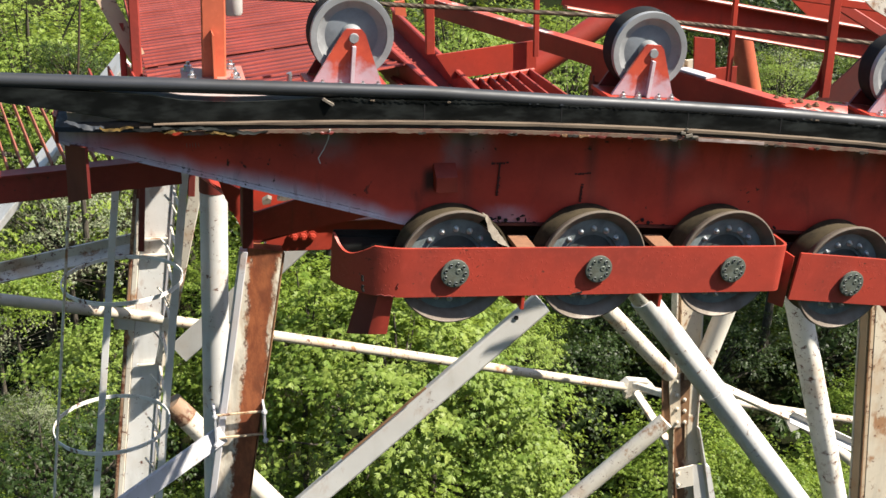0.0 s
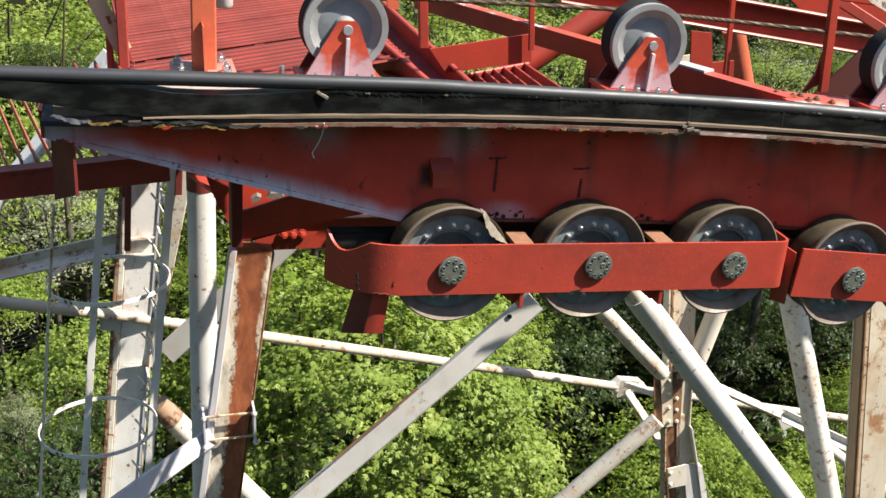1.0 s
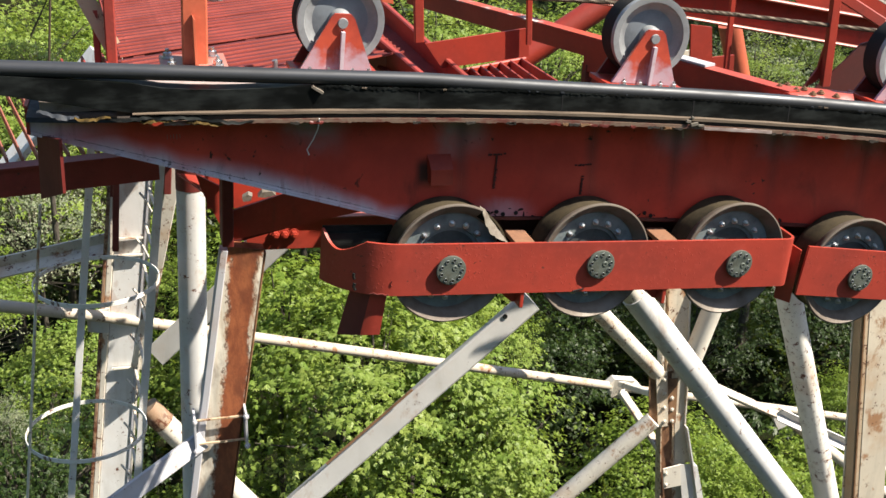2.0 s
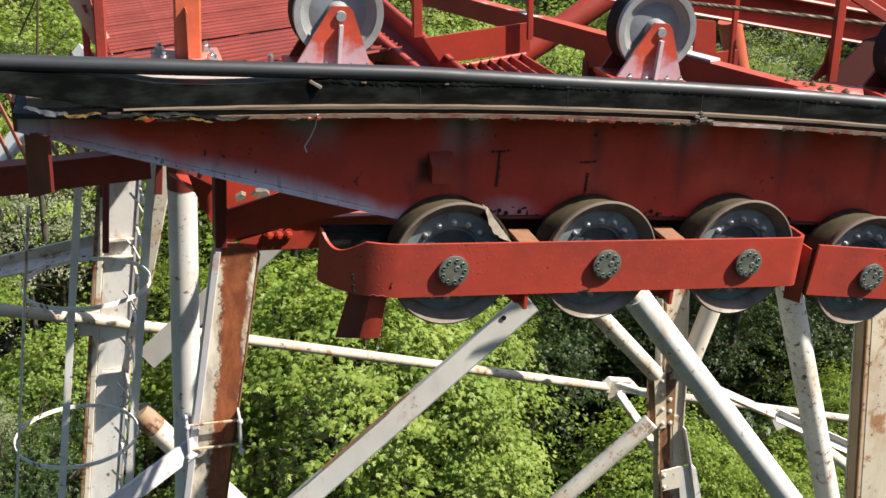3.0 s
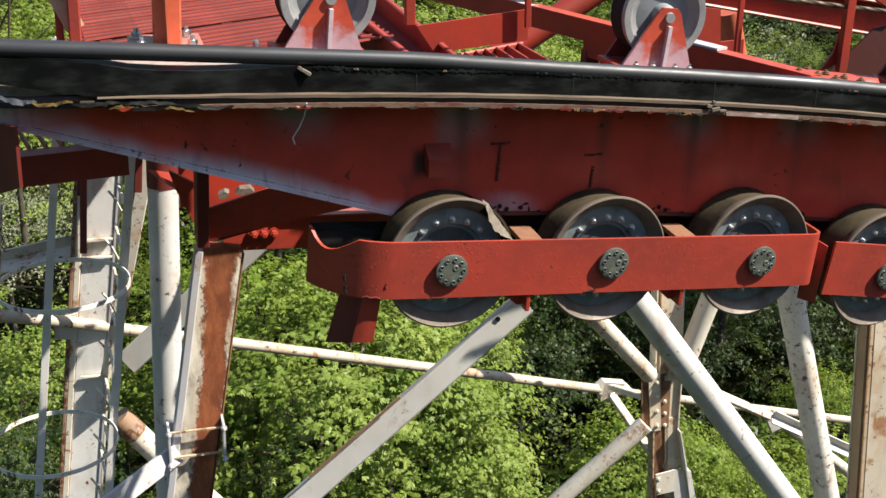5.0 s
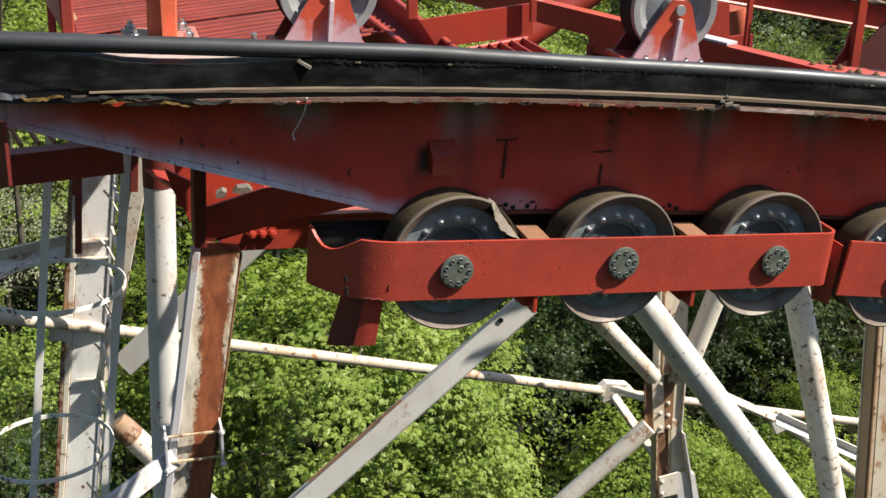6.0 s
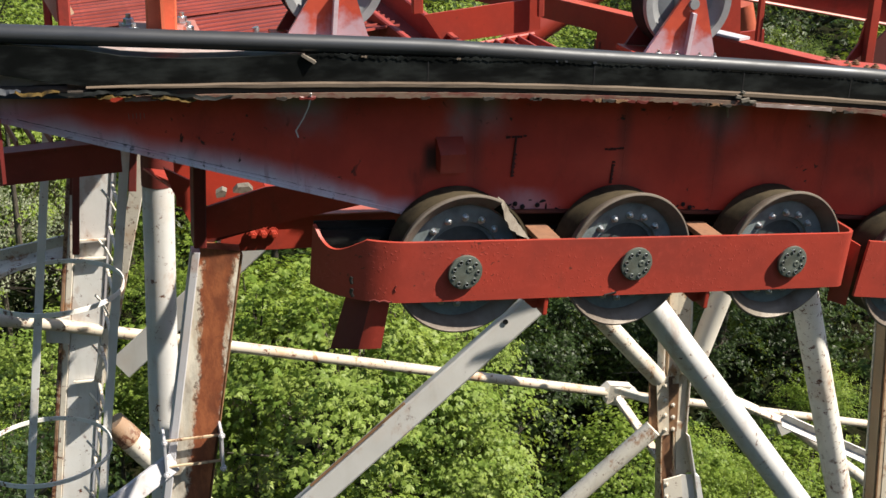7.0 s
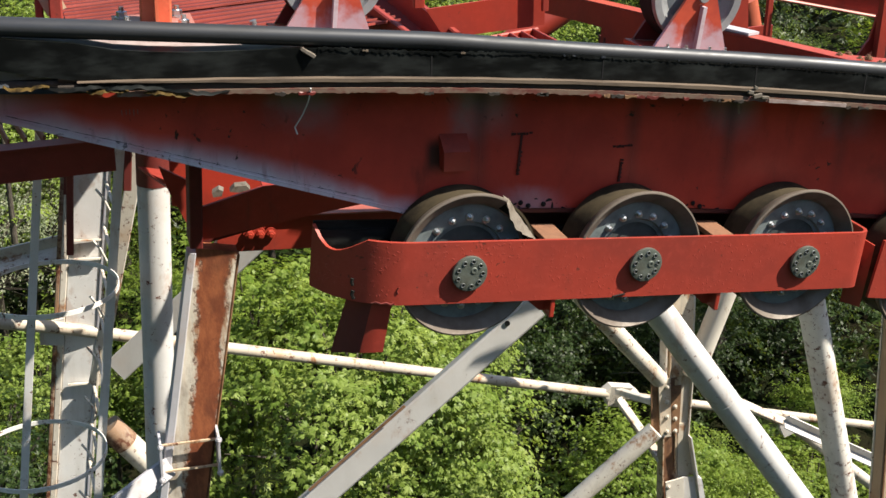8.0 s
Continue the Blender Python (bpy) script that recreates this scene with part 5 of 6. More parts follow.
# right-hand legs
a, b = (3.353, 2.890, 10.262), (3.951, 2.890, 8.481)
member("leg", ring(0.092, 28), further(b, a, 0.6), foot(a, b), white_freckled, label="round white leg with rust freckles", smooth=40)
a, b = (3.625, 2.360, 10.406), (3.810, 2.360, 8.854)
za, zb_ = Vector(a) + (Vector(a) - Vector(b)).normalized() * 0.7, foot(a, b)
# the side strip is browner than the face, shade put into its colour
for x, w, y, depth, m, lab in ((-0.082, 0.014, 0.052, 0.014, white_old, "pale rear edge of the box leg"), (-0.075, 0.012, 0.0, 0.09, brown_side, "brown side with its shade in the colour"), (-0.064, 0.012, -0.046, 0.022, rust_brown, "rusty seam"), (-0.043, 0.030, -0.045, 0.020, heavy_rust, "tan rust-run strip"), (0.080, 0.216, -0.045, 0.020, cream, "cream-stained box leg")):
    member("leg" if w > 0.1 else "leg_flange", rect(w, depth, 0.001), za + Vector((x, y, 0)), zb_ + Vector((x, y, 0)), m, (0, -1, 0.2), lab)


# ---------------------------------------------------------------- red head frame under the saddle
head = thing("tower_head_frame", "red steel head frame under the saddle beam", "frame", tuple(A))
HZ = Vector(A)


def head_plate(name, pts, thick, mat, label=""):
    bm = plate([Vector(p) - HZ for p in pts], thick)
    return part(name, bm, mat, head, label)


def head_bar(name, profile, a, b, mat, up=(0, 0, 1), label="", smooth=None):
    return part(name, prism(profile, Vector(a) - HZ, Vector(b) - HZ, up), mat, head, label, smooth)


head_plate("arm_plate", [(-0.608, 2.360, 11.424), (-0.304, 2.360, 11.510), (0.439, 2.360, 11.546), (0.441, 2.360, 11.413), (0.015, 2.360, 11.351), (-0.615, 2.360, 11.248)], (0, 0.02, 0), red_plain, "red cantilever arm plate")
# deep red strip put in where only the arm's shade is dark
head_plate("arm_shade_strip", [(-0.60, 2.52, 11.30), (0.02, 2.52, 11.40), (0.30, 2.52, 11.44), (0.30, 2.52, 11.355), (0.031, 2.52, 11.302), (-0.36, 2.52, 11.218), (-0.60, 2.52, 11.165)], (0, 0.014, 0), deep_red, "added dark strip standing for shade under the arm")
# unseen plate, added to keep the sun off the strip behind the arm
head_plate("arm_shade_plate", [(-0.303, 2.382, 11.494), (0.75, 2.382, 11.532), (0.75, 2.50, 11.532), (-0.303, 2.50, 11.494)], (0, 0, 0.012), red_plain, "unseen top plate added to shade behind the arm")
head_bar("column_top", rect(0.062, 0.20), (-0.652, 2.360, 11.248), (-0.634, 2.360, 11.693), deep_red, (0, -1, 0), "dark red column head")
head_bar("cross_beam", rect(0.13, 0.20, 0.004), (-0.511, 2.760, 11.139), (0.655, 2.800, 11.079), red_plain, (0, 0, 1), "bright red cross beam")
head_bar("cross_beam_lip", rect(0.17, 0.010, 0.002), (-0.2, 2.760, 11.229), (0.655, 2.790, 11.185), flange_edge, (0, 0, 1), "pale edge of the cross beam")
head_plate("rear_plate", [(-0.72, 2.92, 11.24), (-0.22, 2.92, 11.22), (-0.22, 2.92, 11.55), (-0.72, 2.92, 11.60)], (0, 0.014, 0), red_plain, "red plate behind the arm")
head_plate("side_gusset", [(-0.790, 2.600, 11.569), (-0.613, 2.600, 11.463), (-0.625, 2.600, 11.154), (-0.753, 2.600, 11.446)], (0, 0.02, 0), red_plain, "red gusset plate")
head_plate("side_gusset", [(-0.868, 3.400, 11.321), (-0.704, 3.400, 11.288), (-0.617, 2.700, 11.403), (-0.621, 2.700, 11.322)], (0, 0.02, -0.02), red_plain)
head_bar("stub_post", rect(0.045, 0.12), (-1.307, 4.150, 10.538), (-1.254, 4.150, 11.145), red_dark, (0, -1, 0))
head_bar("stub_post", rect(0.05, 0.08), (-0.931, 3.800, 11.055), (-0.908, 3.800, 11.322), red_dark, (0, -1, 0))
seed = part("head_bolt", bolt_mesh(0.022, 0.03), red_plain, head)
seed.matrix_basis = Matrix.Translation(Vector((-0.341, 2.693, 11.135)) - HZ)
for p in ((-0.285, 2.694, 11.132), (-0.228, 2.695, 11.129)):
    mesh_copy("head_bolt", seed, Matrix.Translation(Vector(p) - HZ), head)
# broken packing between arm and beam
head_plate("packing", [(-0.545, 2.480, 11.452), (-0.512, 2.480, 11.470), (-0.488, 2.480, 11.458), (-0.497, 2.480, 11.432), (-0.540, 2.480, 11.428)], (0.006, 0.04, 0.008), torn, "broken grey packing")
head_plate("packing", [(-0.455, 2.490, 11.448), (-0.430, 2.490, 11.474), (-0.372, 2.490, 11.476), (-0.352, 2.490, 11.452), (-0.410, 2.490, 11.440)], (0.004, 0.05, 0.006), torn, "broken grey packing")
# uprights that carry the saddle beam, hidden behind it
for x in (0.9,):
    head_bar("saddle_bearer", i_bar(0.14, 0.16, 0.014), (x, 0.36, zf(x) - 0.55), (x, 2.72, zf(x) - 1.02), red_dark)


# ---------------------------------------------------------------- walkways behind the saddle
AX = Vector((0.885, 0.465, 0.0)).normalized()


def build_slat_deck():
    top = thing("slatted_walkway", "red slatted steel walkway with scuffed paint", "walkway", (-1.125, 1.517, 12.500))
    AY = Vector((-0.055, 1.0, 0.0)).normalized()
    # each slat: a narrow scuffed plank darkened for shade, its near lip lightened for sun
    plank = [(-0.030, 0), (0.030, 0), (0.030, 0.010), (0.026, 0.010), (0.025, 0.003), (-0.030, 0.003)]
    shapes = []
    rng = random.Random(3)
    for v in range(6):
        n = 9
        bm = bmesh.new()
        rows = []
        for k in range(n + 1):
            at = AX * (-0.03 + 1.40 * k / n) + Vector((0, 0, rng.uniform(-0.0012, 0.0012)))
            side = Vector((AX.y, -AX.x, 0))
            rows.append([bm.verts.new(at + side * (a + rng.uniform(-0.0007, 0.0007)) + Vector((0, 0, b))) for a, b in plank])
        m = len(plank)
        for a, b in zip(rows, rows[1:]):
            for j in range(m):
                f = bm.faces.new((a[j], a[(j + 1) % m], b[(j + 1) % m], b[j]))
                f.material_index = 1 if j in (1, 2, 3) else 0
        bm.faces.new(rows[0][::-1])
        bm.faces.new(rows[-1])
        bmesh.ops.recalc_face_normals(bm, faces=bm.faces[:])
        shapes.append(bm)
    seeds = []
    step = 0
    for k in range(-10, 27):
        base = AY * (0.072 * k + (0.045 if k >= 0 else 0)) + Vector((0, 0, rng.uniform(-0.002, 0.002)))
        v = step % 6
        if step < 6:
            seeds.append(part("slat", shapes[v], red_slat, top))
            seeds[-1].data.materials.append(slat_lip)
            seeds[-1].matrix_basis = Matrix.Translation(base)
        else:
            mesh_copy("slat", seeds[(step * 5 + step // 6) % 6], Matrix.Translation(base), top)
        step += 1
    for s in (0.05, 0.65, 1.30):
        part("bearer", prism(channel(0.05, 0.09, 0.008), AX * s - Vector((0, 0, 0.095)) - AY * 0.68, AX * s - Vector((0, 0, 0.095)) + AY * 1.98, (0, 0, 1)), red_dark, top)
    # added dark sheet, not a known part, that stands for shade in the gaps
    part("dark_gap_sheet", plate([AX * 0.0 - AY * 0.66, AX * 1.34 - AY * 0.66, AX * 1.34 + AY * 1.96, AX * 0.0 + AY * 1.96], (0, 0, -0.003)), red_dark, top).location = (0, 0, -0.022)
    part("edge_strip", prism(rect(0.010, 0.035), AX * -0.04 + AY * 0.02, AX * -0.04 + AY * 1.98, (0, 0, 1)), red_deck, top)
    # short hooked bars at the open corner
    seed = None
    for k in range(4):
        at = Vector((-0.075 - 0.085 * k, -0.02 - 0.04 * k, -0.01))
        if seed is None:
            seed = part("corner_bar", prism(rect(0.010, 0.05, 0.002), Vector((-0.02, 0.06, 0)), Vector((0.05, -0.45, 0)), (0, 0, 1)), red_deck, top)
            seed.matrix_basis = Matrix.Translation(at)
        else:
            mesh_copy("corner_bar", seed, Matrix.Translation(at), top)
    part("corner_plate", plate([Vector(p) for p in ((-0.40, -0.55, -0.05), (0.0, -0.55, -0.05), (-0.02, 0.05, -0.05), (-0.36, -0.08, -0.05))], (0, 0, -0.01)), red_dark, top)


build_slat_deck()


def build_bar_platform():
    top = thing("bar_platform", "red open bar platform with dark edge beam", "platform", (-1.845, 1.500, 11.959))
    o = Vector(top.location)
    d = Vector((-0.30, 1.58, 0.0))
    seed = None
    for k in range(-3, 10):
        p = Vector((-1.736 + 0.0665 * k, 1.529 + 0.0117 * k, 12.03))
        if seed is None:
            seed = part("grating_bar", prism(rect(0.008, 0.04, 0.002), (0, 0, 0), d, (0, 0, 1)), rubbed_bar, top)
            seed.matrix_basis = Matrix.Translation(p - o)
        else:
            mesh_copy("grating_bar", seed, Matrix.Translation(p - o), top)
    # edge beam: flat top flange over an upright web, running along the bar ends
    run = Vector((0.0665, 0.0117, 0.0))
    e0, e1 = Vector((-1.736, 1.529, 12.036)) - run * 13 - o, Vector((-1.736, 1.529, 12.036)) + run * 11 - o
    near, far = Vector((0, -0.105, 0)), Vector((0, -0.012, 0))
    part("edge_flange", plate([e0 + near, e1 + near, e1 + far, e0 + far], (0, 0, -0.012)), red_edge, top, "rubbed red top flange")
    web = near + Vector((0, 0.012, -0.0125))
    fall = Vector((0, 0, -0.125))
    part("edge_beam", plate([e0 + web, e1 + web, e1 + web + fall, e0 + web + fall], (0, 0.012, 0)), red_edge, top, "dark scuffed edge beam")


build_bar_platform()


def simple(name, bm, mat, label, category, group="", smooth=None, kind=""):
    return tagged(part(name, bm, mat, None, "", smooth), label, category, group, kind)


# post with base plate and four bolts beside the first roller
def build_post():
    base = Vector((-0.865, 0.500, 12.708))
    top = thing("support_post", "orange-red upright post on a bolted base plate", "post", tuple(base))
    lean = Vector((0.035, 0, 1)).normalized()
    part("shaft", prism(i_bar(0.10, 0.085, 0.010), Vector((0, 0, 0)), lean * 1.1, (1, 0, 0)), orange, top, "orange-red shaft")
    part("shaft_face", prism(rect(0.092, 0.012), Vector((0, -0.05, 0)), Vector((0, -0.05, 0)) + lean * 1.1, (0, -1, 0)), orange, top)
    part("fin", slab([(-0.004, 0.0), (0.008, 0.0), (0.004, 0.17), (-0.004, 0.185)], -0.125, -0.057), orange, top)
    part("base_plate", bm_box(-0.125, 0.115, -0.13, 0.12, -0.014, 0.0, None, 0.003), red_pale, top)
    seed = part("anchor_bolt", bolt_mesh(0.0150, 0.024), zinc, top, "zinc anchor bolt", 40)
    turn = Matrix.Rotation(radians(-90), 4, "X")
    seed.matrix_basis = Matrix.Translation((-0.085, -0.095, 0)) @ turn
    for x, y in ((0.078, -0.095), (-0.095, 0.06), (0.07, 0.06)):
        mesh_copy("anchor_bolt", seed, Matrix.Translation((x, y, 0)) @ turn, top)
    part("pedestal", bm_box(-0.12, 0.11, -0.15, 0.09, -0.32, -0.015), red_dark, top)


build_post()

cap_at = Vector((-0.759, 0.800, 12.905))
cap = simple("white_cap", lathe([(-0.06, 0.0), (-0.06, 0.03), (-0.05, 0.037), (0.10, 0.04), (0.10, 0.0)], 28), white, "small white cylindrical cap fixed to the post", "cap", smooth=35)
cap.matrix_basis = Matrix.Translation(cap_at + Vector((0, 0, 0.03))) @ Matrix.Rotation(radians(90), 4, "X")

simple("steel_pin", tube_along([Vector((-0.576, 0.460, 12.663)), Vector((-0.574, 0.460, 12.703)), Vector((-0.576, 0.460, 12.710))], 0.011, 10), zinc, "short pale steel pin standing behind the rope", "pin", smooth=50)
simple("hanging_rod", tube_along([Vector((-1.448, 2.600, 12.871)), Vector((-1.476, 2.600, 12.600)), Vector((-1.526, 2.600, 12.163))], 0.006, 8), wire_steel, "thin brown rod hanging beside the walkway", "rod", smooth=50)

# pair of joined uprights at the walkway's corner
pc = thing("corner_frame", "red corner upright with a rusty brown brace", "frame", (-1.178, 1.420, 12.546))
po = Vector(pc.location)
part("upright", prism(rect(0.048, 0.07), Vector((0, 0, -0.25)), Vector((-1.164, 1.420, 12.986)) - po, (0, -1, 0)), red_deck, pc)
part("upright", prism(rect(0.030, 0.03), Vector((-1.235, 1.460, 12.437)) - po, Vector((-1.229, 1.460, 12.727)) - po, (0, -1, 0)), red_deck, pc)
part("brown_brace", prism(channel(0.075, 0.06, 0.008), Vector((-1.209, 1.500, 12.550)) - po, Vector((-1.401, 1.500, 12.977)) - po, (0, -1, 0.3)), heavy_rust, pc, "rusty brown brace")
part("foot", bm_box(-0.07, 0.09, -0.06, 0.06, -0.30, -0.10), red_dark, pc)


# stair side plates and grated tread between the rollers
def build_stair():
    top = thing("stair_landing", "red steel stair strings with a grated landing", "stair", (0.359, 1.060, 12.450))
    o = Vector(top.location)
    a0, a1 = Vector((0.179, 2.212, 12.620)), Vector((0.362, 1.060, 12.450))
    b0, b1 = Vector((-0.051, 1.851, 12.620)), Vector((0.181, 1.108, 12.450))
    # near channel: a sloped trough of two strings
    part("string", plate([a0 - o, a1 - o, a1 - o + Vector((0, 0, -0.16)), a0 - o + Vector((0, 0, -0.16))], (0.012, 0, 0)), red_plain, top)
    part("string", plate([b0 - o, b1 - o, b1 - o + Vector((0, 0, -0.16)), b0 - o + Vector((0, 0, -0.16))], (-0.012, 0, 0)), red_plain, top)
    part("trough", plate([a0 - o + Vector((0, 0, -0.10)), a1 - o + Vector((0, 0, -0.10)), b1 - o + Vector((0, 0, -0.10)), b0 - o + Vector((0, 0, -0.10))], (0, 0, -0.01)), red_deck, top)
    part("string_lip", prism(rect(0.03, 0.012), a0 - o, a1 - o, (0, 0, 1)), red_deck, top)
    part("string_lip", prism(rect(0.03, 0.012), b0 - o, b1 - o, (0, 0, 1)), red_deck, top)
    part("corner_tab", plate([Vector(p) - o for p in ((0.074, 1.620, 12.763), (0.125, 1.620, 12.767), (0.137, 1.620, 12.689), (0.080, 1.620, 12.701))], (0, 0.02, 0)), orange, top, "bright red corner tab")
    # kick plate behind the landing
    part("kick_plate", plate([Vector(p) - o for p in ((0.215, 1.300, 12.565), (0.712, 1.300, 12.622), (0.719, 1.300, 12.488), (0.296, 1.300, 12.447))], (0, 0.012, 0)), red_plain, top, "flat red kick plate")
    # bars of the landing
    seed = None
    ends = (((0.467, 1.408, 12.420), (0.464, 1.129, 12.420)), ((0.527, 1.434, 12.420), (0.525, 1.109, 12.420)), ((0.581, 1.462, 12.420), (0.576, 1.091, 12.420)), ((0.642, 1.489, 12.420), (0.642, 1.070, 12.420)), ((0.704, 1.516, 12.420), (0.708, 1.050, 12.420)), ((0.771, 1.556, 12.420), (0.790, 1.026, 12.420)))
    for p, q in ends:
        p, q = Vector(p), Vector(q)
        part("landing_bar", prism(rect(0.012, 0.075, 0.002), p - o + Vector((0, 0, -0.037)), q + (q - p) * 0.8 - o + Vector((0, 0, -0.037)), (0, 0, 1)), red_deck, top)
    part("landing_edge", prism(rect(0.014, 0.09), Vector((0.408, 1.382, 12.420)) - o + Vector((0, 0, -0.045)), Vector((0.798, 1.577, 12.420)) - o + Vector((0, 0, -0.045)), (0, 0, 1)), red_plain, top)
    # hidden plate and its flange, added to block sun from the arm plate
    part("bearer", plate([Vector(p) - o for p in ((-0.16, 2.15, 11.86), (0.93, 2.15, 11.84), (0.93, 2.15, 12.09), (-0.16, 2.15, 12.11))], (0, 0.014, 0)), red_dark, top, "unseen dark plate added to shade the arm")
    part("bearer_flange", plate([Vector(p) - o for p in ((-0.16, 2.166, 11.86), (0.93, 2.166, 11.84), (0.93, 2.24, 11.84), (-0.16, 2.24, 11.86))], (0, 0, 0.012)), red_dark, top)
    # slats glimpsed under the roller
    for k in range(4):
        part("under_slat", prism(rect(0.02, 0.05), Vector((0.034, 1.798, 12.400)) + Vector((0, -0.16 * k, 0)) - o, Vector((0.082, 1.409, 12.400)) + Vector((0, -0.16 * k, 0)) - o, (0, 0, 1)), red_deck, top)


build_stair()


# diagonal deck beam that comes towards the saddle, with bolted splice
def build_deck_beam():
    a, b = Vector((0.652, 3.209, 12.460)), Vector((1.647, 0.520, 12.460))
    a = further(b, a, 0.12)
    top = thing("deck_beam", "red diagonal deck beam with sunlit top flange", "beam", tuple(b))
    # shallow beyond the small leg, deep between the leg and the saddle
    m = b + (a - b) * ((1.756 - b.y) / (a.y - b.y))
    part("beam", prism(channel(-0.062, -0.075, 0.012), a - b, m - b, (0, 0, 1)), red_plain, top, "shallow far length of the beam")
    part("beam", prism(channel(-0.062, -0.15, 0.012), m - b, Vector((0, 0, 0)), (0, 0, 1)), red_plain, top)
    lift, side = Vector((0, 0, 0.0155)), (a - b).cross(Vector((0, 0, 1))).normalized()
    near = -side if side.y > 0 else side
    part("top_plate", prism(rect(0.072, 0.006, 0.001), a - b - near * 0.026 + lift, -near * 0.026 + lift, (0, 0, 1)), flange_mat, top, "rubbed sunlit top plate")
    part("splice_plate", plate([Vector((1.629, 0.683, 12.465)) - b, Vector((1.958, 0.528, 12.450)) - b, Vector((1.853, 0.355, 12.450)) - b, Vector((1.627, 0.486, 12.465)) - b], (0, 0, 0.008)), flange_mat, top)
    seed = None
    for p in ((1.644, 0.612, 12.475), (1.691, 0.625, 12.475), (1.688, 0.547, 12.472), (1.734, 0.559, 12.472), (1.729, 0.480, 12.470), (1.775, 0.492, 12.470), (1.822, 0.445, 12.465)):
        at = Matrix.Translation(Vector(p) - b) @ Matrix.Rotation(radians(-90), 4, "X")
        if seed is None:
            seed = part("splice_bolt", bolt_mesh(0.012, 0.010), rust_brown, top)
            seed.matrix_basis = at
        else:
            mesh_copy("splice_bolt", seed, at, top)
    part("patch_plate", prism(rect(0.066, 0.012, 0.002), Vector((1.432, 1.175, 12.487)) - b, Vector((1.500, 0.990, 12.487)) - b, (0, 0, 1)), white_cool, top, "pale patch plate on the flange")
    # small leg of the beam
    part("leg", prism(rect(0.075, 0.07), Vector((1.221, 1.756, 12.330)) - b, Vector((1.221, 1.756, 12.050)) - b, (0, -1, 0)), red_dark, top)


build_deck_beam()


# deep girder behind, its posts, pipes and gusset plates
def build_girder():
    a, b = Vector((1.504, 2.200, 12.640)), Vector((3.256, 2.200, 12.322))
    top = thing("rear_girder", "deep red rear girder with pale flange edges", "girder", tuple(a))
    d = (b - a).normalized()
    p, q = a - d * 0.35, b + d * 2.2
    part("girder_web", prism(rect(0.014, 0.17), p - a, q - a, (0, 0, 1)), red_plain, top)
    part("girder_flange", prism(rect(0.075, 0.016), p - a + Vector((0, -0.03, 0.09)), q - a + Vector((0, -0.03, 0.09)), (0, 0, 1)), flange_edge, top)
    part("girder_flange", prism(rect(0.075, 0.016), p - a + Vector((0, -0.03, -0.09)), q - a + Vector((0, -0.03, -0.09)), (0, 0, 1)), flange_edge, top)
    part("gusset", plate([Vector(v) - a for v in ((1.618, 1.450, 12.581), (1.733, 1.450, 12.566), (1.752, 1.450, 12.411), (1.876, 1.450, 12.419), (1.882, 1.450, 12.322), (1.633, 1.450, 12.385))], (0, 0.014, 0)), red_plain, top)
    part("diagonal_pipe", prism(ring(0.08, 20), Vector((2.958, 3.500, 12.138)) - a, Vector((3.130, 3.500, 11.588)) - a), orange, top, "sunlit orange-red pipe", 40)
    part("diagonal_pipe", prism(ring(0.075, 20), Vector((1.784, 2.700, 12.528)) - a, Vector((1.008, 2.700, 12.042)) - a), red_plain, top, "red pipe", 40)
    # right bay
    part("post_gusset", plate([Vector(v) - a for v in ((2.185, 1.14, 12.515), (2.19, 1.14, 12.359), (2.096, 1.14, 12.309), (2.165, 1.14, 12.414))], (0, 0.012, 0)), red_plain, top)
    part("bay_plate", plate([Vector(v) - a for v in ((2.884, 2.900, 12.560), (3.802, 2.900, 12.543), (3.872, 2.900, 12.179), (3.163, 2.900, 12.339))], (0, 0.014, 0)), red_plain, top)
    part("bay_rail", prism(rect(0.07, 0.05), Vector((2.209, 1.700, 12.751)) - a, Vector((3.062, 1.700, 12.628)) - a, (0, 0, 1)), red_plain, top)
    part("bay_brace", prism(rect(0.02, 0.06), Vector((2.708, 1.900, 12.637)) - a, Vector((3.037, 1.900, 12.460)) - a, (0, 0, 1)), red_deck, top)
    part("worn_plate", plate([Vector(v) - a for v in ((2.639, 1.550, 12.727), (2.732, 1.550, 12.743), (2.845, 1.550, 12.686), (2.805, 1.550, 12.626), (2.691, 1.550, 12.683))], (0, 0.02, 0)), white_old, top, "pale worn plate")
    # bay wall coloured near black to carry the shade of the bay
    part("bay_wall", plate([Vector(v) - a for v in ((2.620, 1.750, 12.192), (2.726, 1.750, 12.287), (2.818, 1.750, 12.381), (3.061, 1.750, 12.432), (3.132, 1.750, 12.065), (2.555, 1.750, 12.129))], (0, 0.014, 0)), blackish_red, top)


build_girder()


# handrail posts, alike
def build_posts():
    first = None
    for p0, p1, w in (((0.169, 1.300, 12.881), (0.185, 1.300, 12.575), 0.042), ((0.686, 1.270, 12.877), (0.704, 1.270, 12.551), 0.026), ((1.741, 1.300, 12.852), (1.755, 1.300, 12.365), 0.026), ((2.190, 1.120, 12.875), (2.203, 1.120, 12.328), 0.044)):
        simple("rail_post", prism(rect(w, w * 0.8, 0.003), Vector(p0) + Vector((0, 0, 0.16)), p1, (0, -1, 0)), red_plain, "slim red handrail post beside the walkway", "post", "handrail posts")


build_posts()


